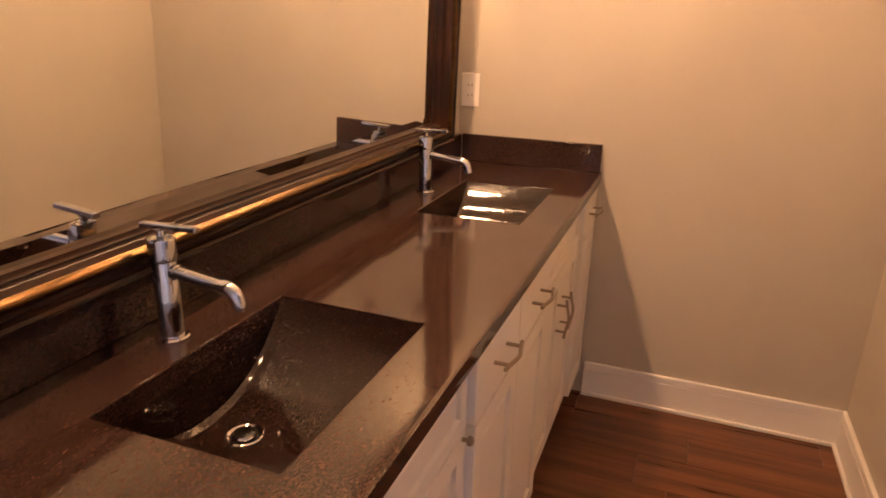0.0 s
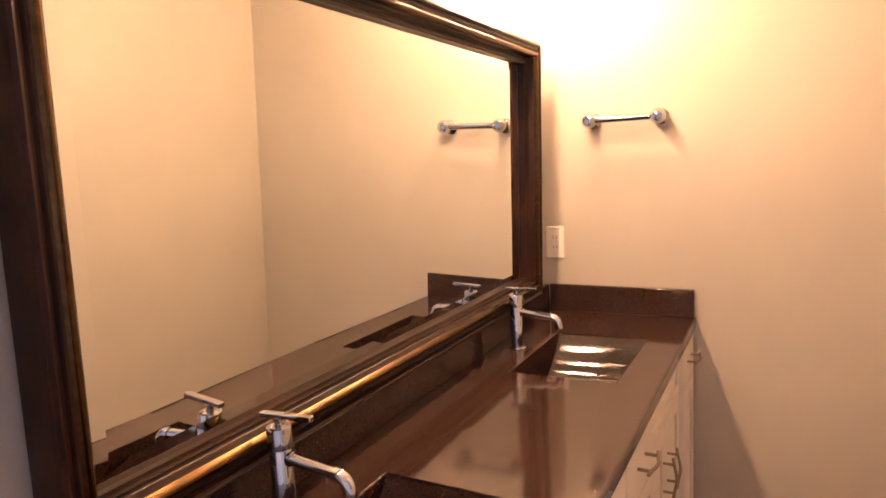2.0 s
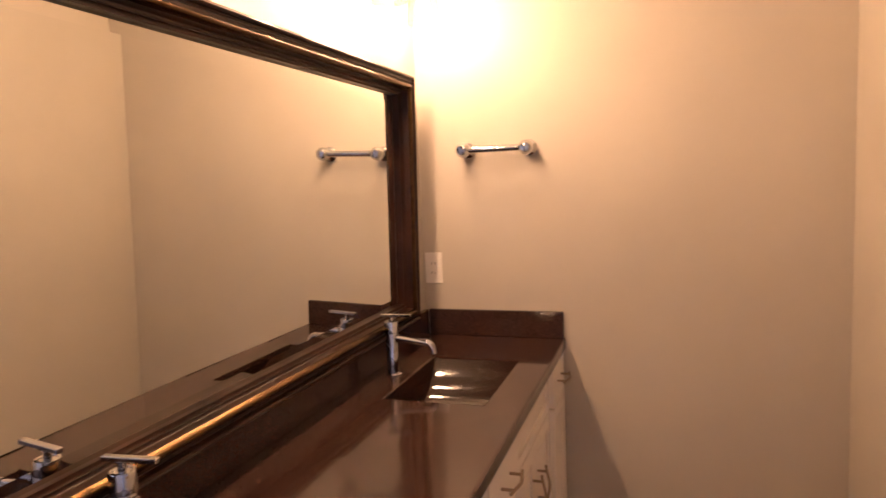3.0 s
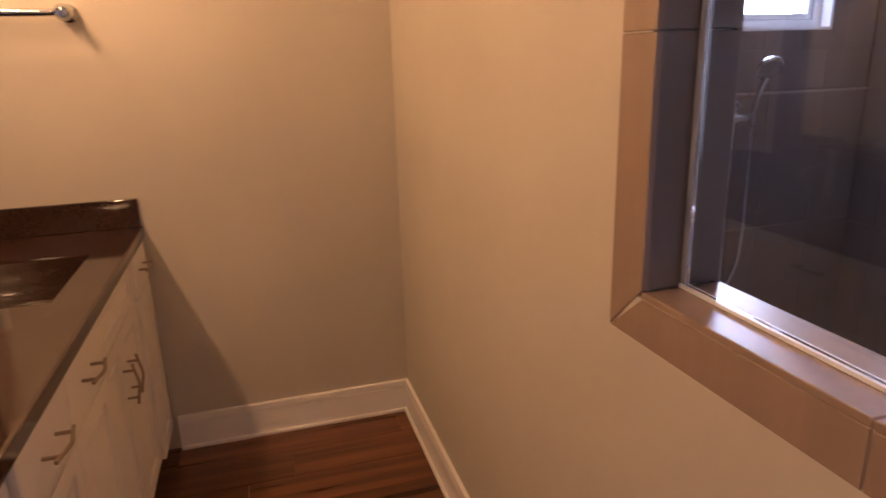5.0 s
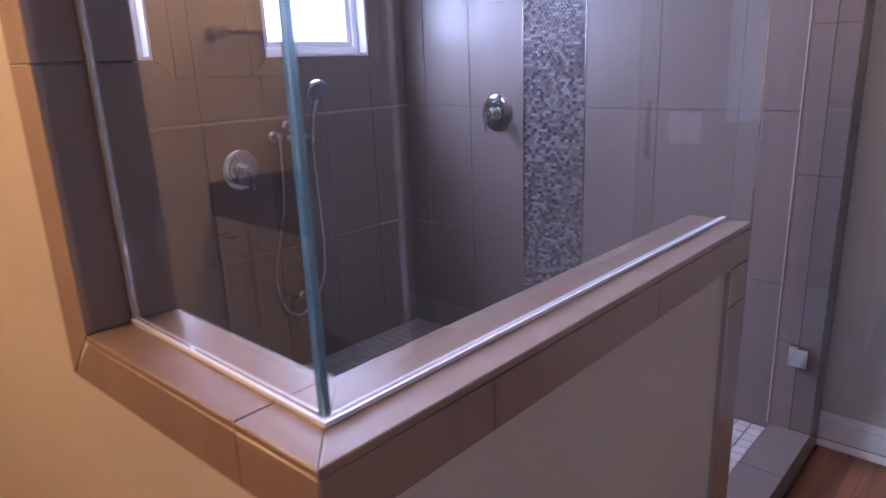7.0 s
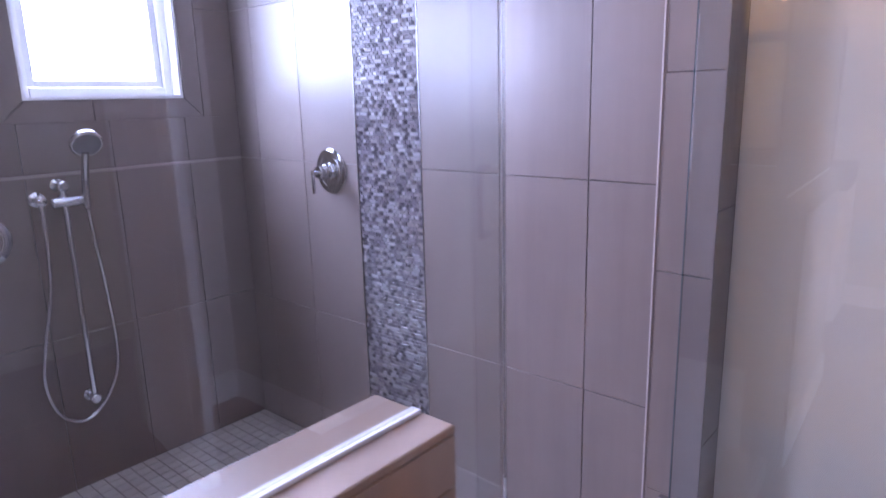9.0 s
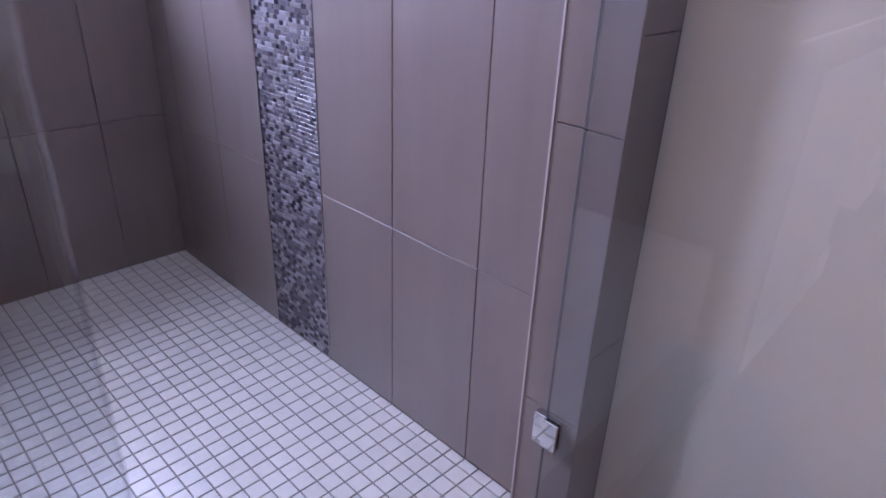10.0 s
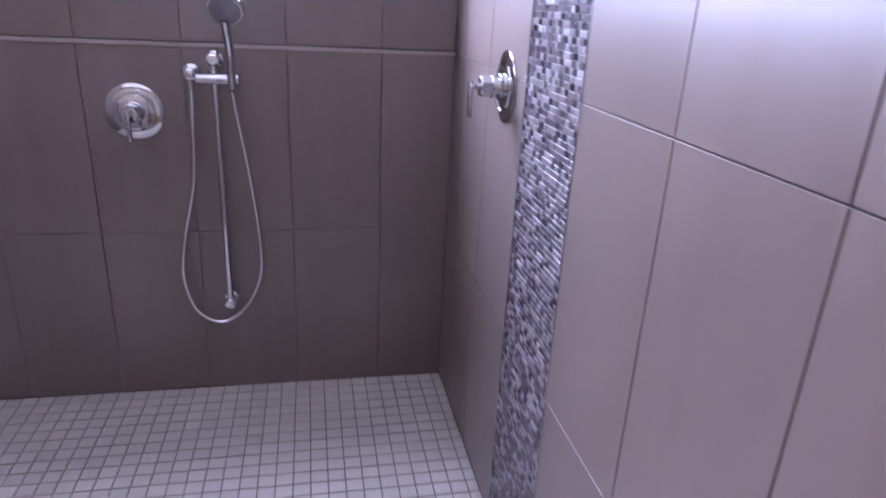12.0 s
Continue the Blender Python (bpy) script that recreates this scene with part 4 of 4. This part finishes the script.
tile(jamb_wall, "+y", (XV, 0.609 - 0.0005, SF), XV - JX, 2.134 - SF, T)
part("edge_trim", box(JX - 0.0010, JX + 0.003, 0.6145, 0.6190, 0.09, 2.134), EDGING, jamb_wall, "pale stone edge trim")

# wood planks, laid across the room
PWD = 0.165
y, k = YE, 0
PR = random.Random(7)
while y > -3.2:
    x = -1.25 - PR.uniform(0, 1.1)
    while x < 4.2:
        L = PR.uniform(0.8, 1.5)
        a, b2 = max(x, -1.2 if y < -0.2 else 0.0), min(x + L, XP if y - PWD > YB - 0.13 else 4.2)
        x += L
        if b2 - a < 0.05:
            continue
        if y - PWD > PB - 0.01:
            b2 = min(b2, XS + 0.01)
            if b2 - a < 0.05:
                continue
        tile(floor, "+z", (a, y - PWD, -0.014), b2 - a, PWD, 0.014, WOOD, "plank", 0.0007)
    y -= PWD


def joined(name, parent, cells, d, material, c=0.0012, label=""):
    """Many small chamfered pieces in one mesh; each cell is (matrix, width, height)."""
    V, F = [], []
    for m, w, h in cells:
        n0 = len(V)
        for y, k in ((0, 0), (-d + c, 0), (-d, c)):
            V += [tuple(m @ Vector(p)) for p in ((k, y, k), (w - k, y, k), (w - k, y, h - k), (k, y, h - k))]
        F.append(tuple(n0 + i for i in (8, 9, 10, 11)))
        for o2 in (0, 4):
            for i in range(4):
                F.append((n0 + o2 + i, n0 + o2 + (i + 1) % 4, n0 + o2 + 4 + (i + 1) % 4, n0 + o2 + 4 + i))
    me = bpy.data.meshes.new(name)
    me.from_pydata(V, [], F)
    me.materials.append(material)
    ob = new(name, me)
    ob.parent = parent
    return tagged(ob, label, kind="stuff")


# shower floor mosaic
FP, FJ = 0.0525, 0.0038
near, far = [], []
nx, ny = int((XV - XSI) / FP) + 2, int((YD - PB) / FP) + 1
FR = random.Random(11)
for i in range(nx):
    for j in range(ny):
        x1, y1 = (XV - 0.035 - (i - 1) * FP if i else XV), YD - j * FP
        x0, y0 = max(x1 - (FP if i else 0.035), XSI), max(y1 - FP, PB)
        if x1 - x0 < 0.012 or y1 - y0 < 0.012:
            continue
        if x0 < 2.730 and x1 > 2.637 and y0 < 2.000 and y1 > 1.910:
            continue
        if i < 17 and 0.62 < y0 < 1.60:
            near.append((x0, y0, x1 - x0, y1 - y0))
        else:
            far.append((Matrix.Translation((x0 + FJ / 2, y0 + FJ / 2, SF - 0.005 + FR.uniform(-0.0003, 0.0003))) @ TURN["+z"], x1 - x0 - FJ, y1 - y0 - FJ))
for x0, y0, w, h in near:
    tile(shower_floor, "+z", (x0, y0, SF - 0.005), w, h, 0.005, FTILE, "floor_tile", FJ)
joined("floor_tiles", shower_floor, far, 0.005, FTILE)

# mosaic strip: staggered rows of short and long pieces
part("mosaic_bed", box(XV + 0.004, XV + T, MY_A + 0.004, MY_B - 0.004, SF, CZ), MGROUT, wall_valve)
MR = random.Random(21)
near, cells = [], {MOSAIC: [], MOSAIC_DARK: []}
CW = (MY_B - MY_A - 0.008) / 16
z, row, above = SF + 0.001, 0, set()
while z < CZ - 0.03:
    h = 0.0138
    k, dark_before, here = 0.0, False, set()
    while k < 16:
        dark = not dark_before and int(k + 0.5) not in above and MR.random() < 0.42
        w = 0.5 if k == 0 and row % 2 else min(1 if dark else MR.choice((1, 1, 1, 2)), 16 - k)
        x, y = XV + 0.0095 - MR.uniform(0.0, 0.0022), MY_B - 0.004 - k * CW
        m = MOSAIC_DARK if dark else MOSAIC
        if 1.00 < z < 1.46 and len(near) < 298:
            near.append((x, y, z, w * CW, h, m))
        else:
            cells[m].append((Matrix.Translation((x, y - 0.0008, z + 0.0008)) @ TURN["-x"], w * CW - 0.0016, h - 0.0018))
        if dark:
            here.add(int(k + 0.5))
        dark_before = dark
        k += w
    z += h
    row += 1
    above = here
for x, y, z, w, h, m in near:
    tile(wall_valve, "-x", (x, y, z), w, h, 0.007, m, "mosaic_piece", 0.0016)
for m in (MOSAIC, MOSAIC_DARK):
    joined("mosaic_pieces", wall_valve, cells[m], 0.007, m)
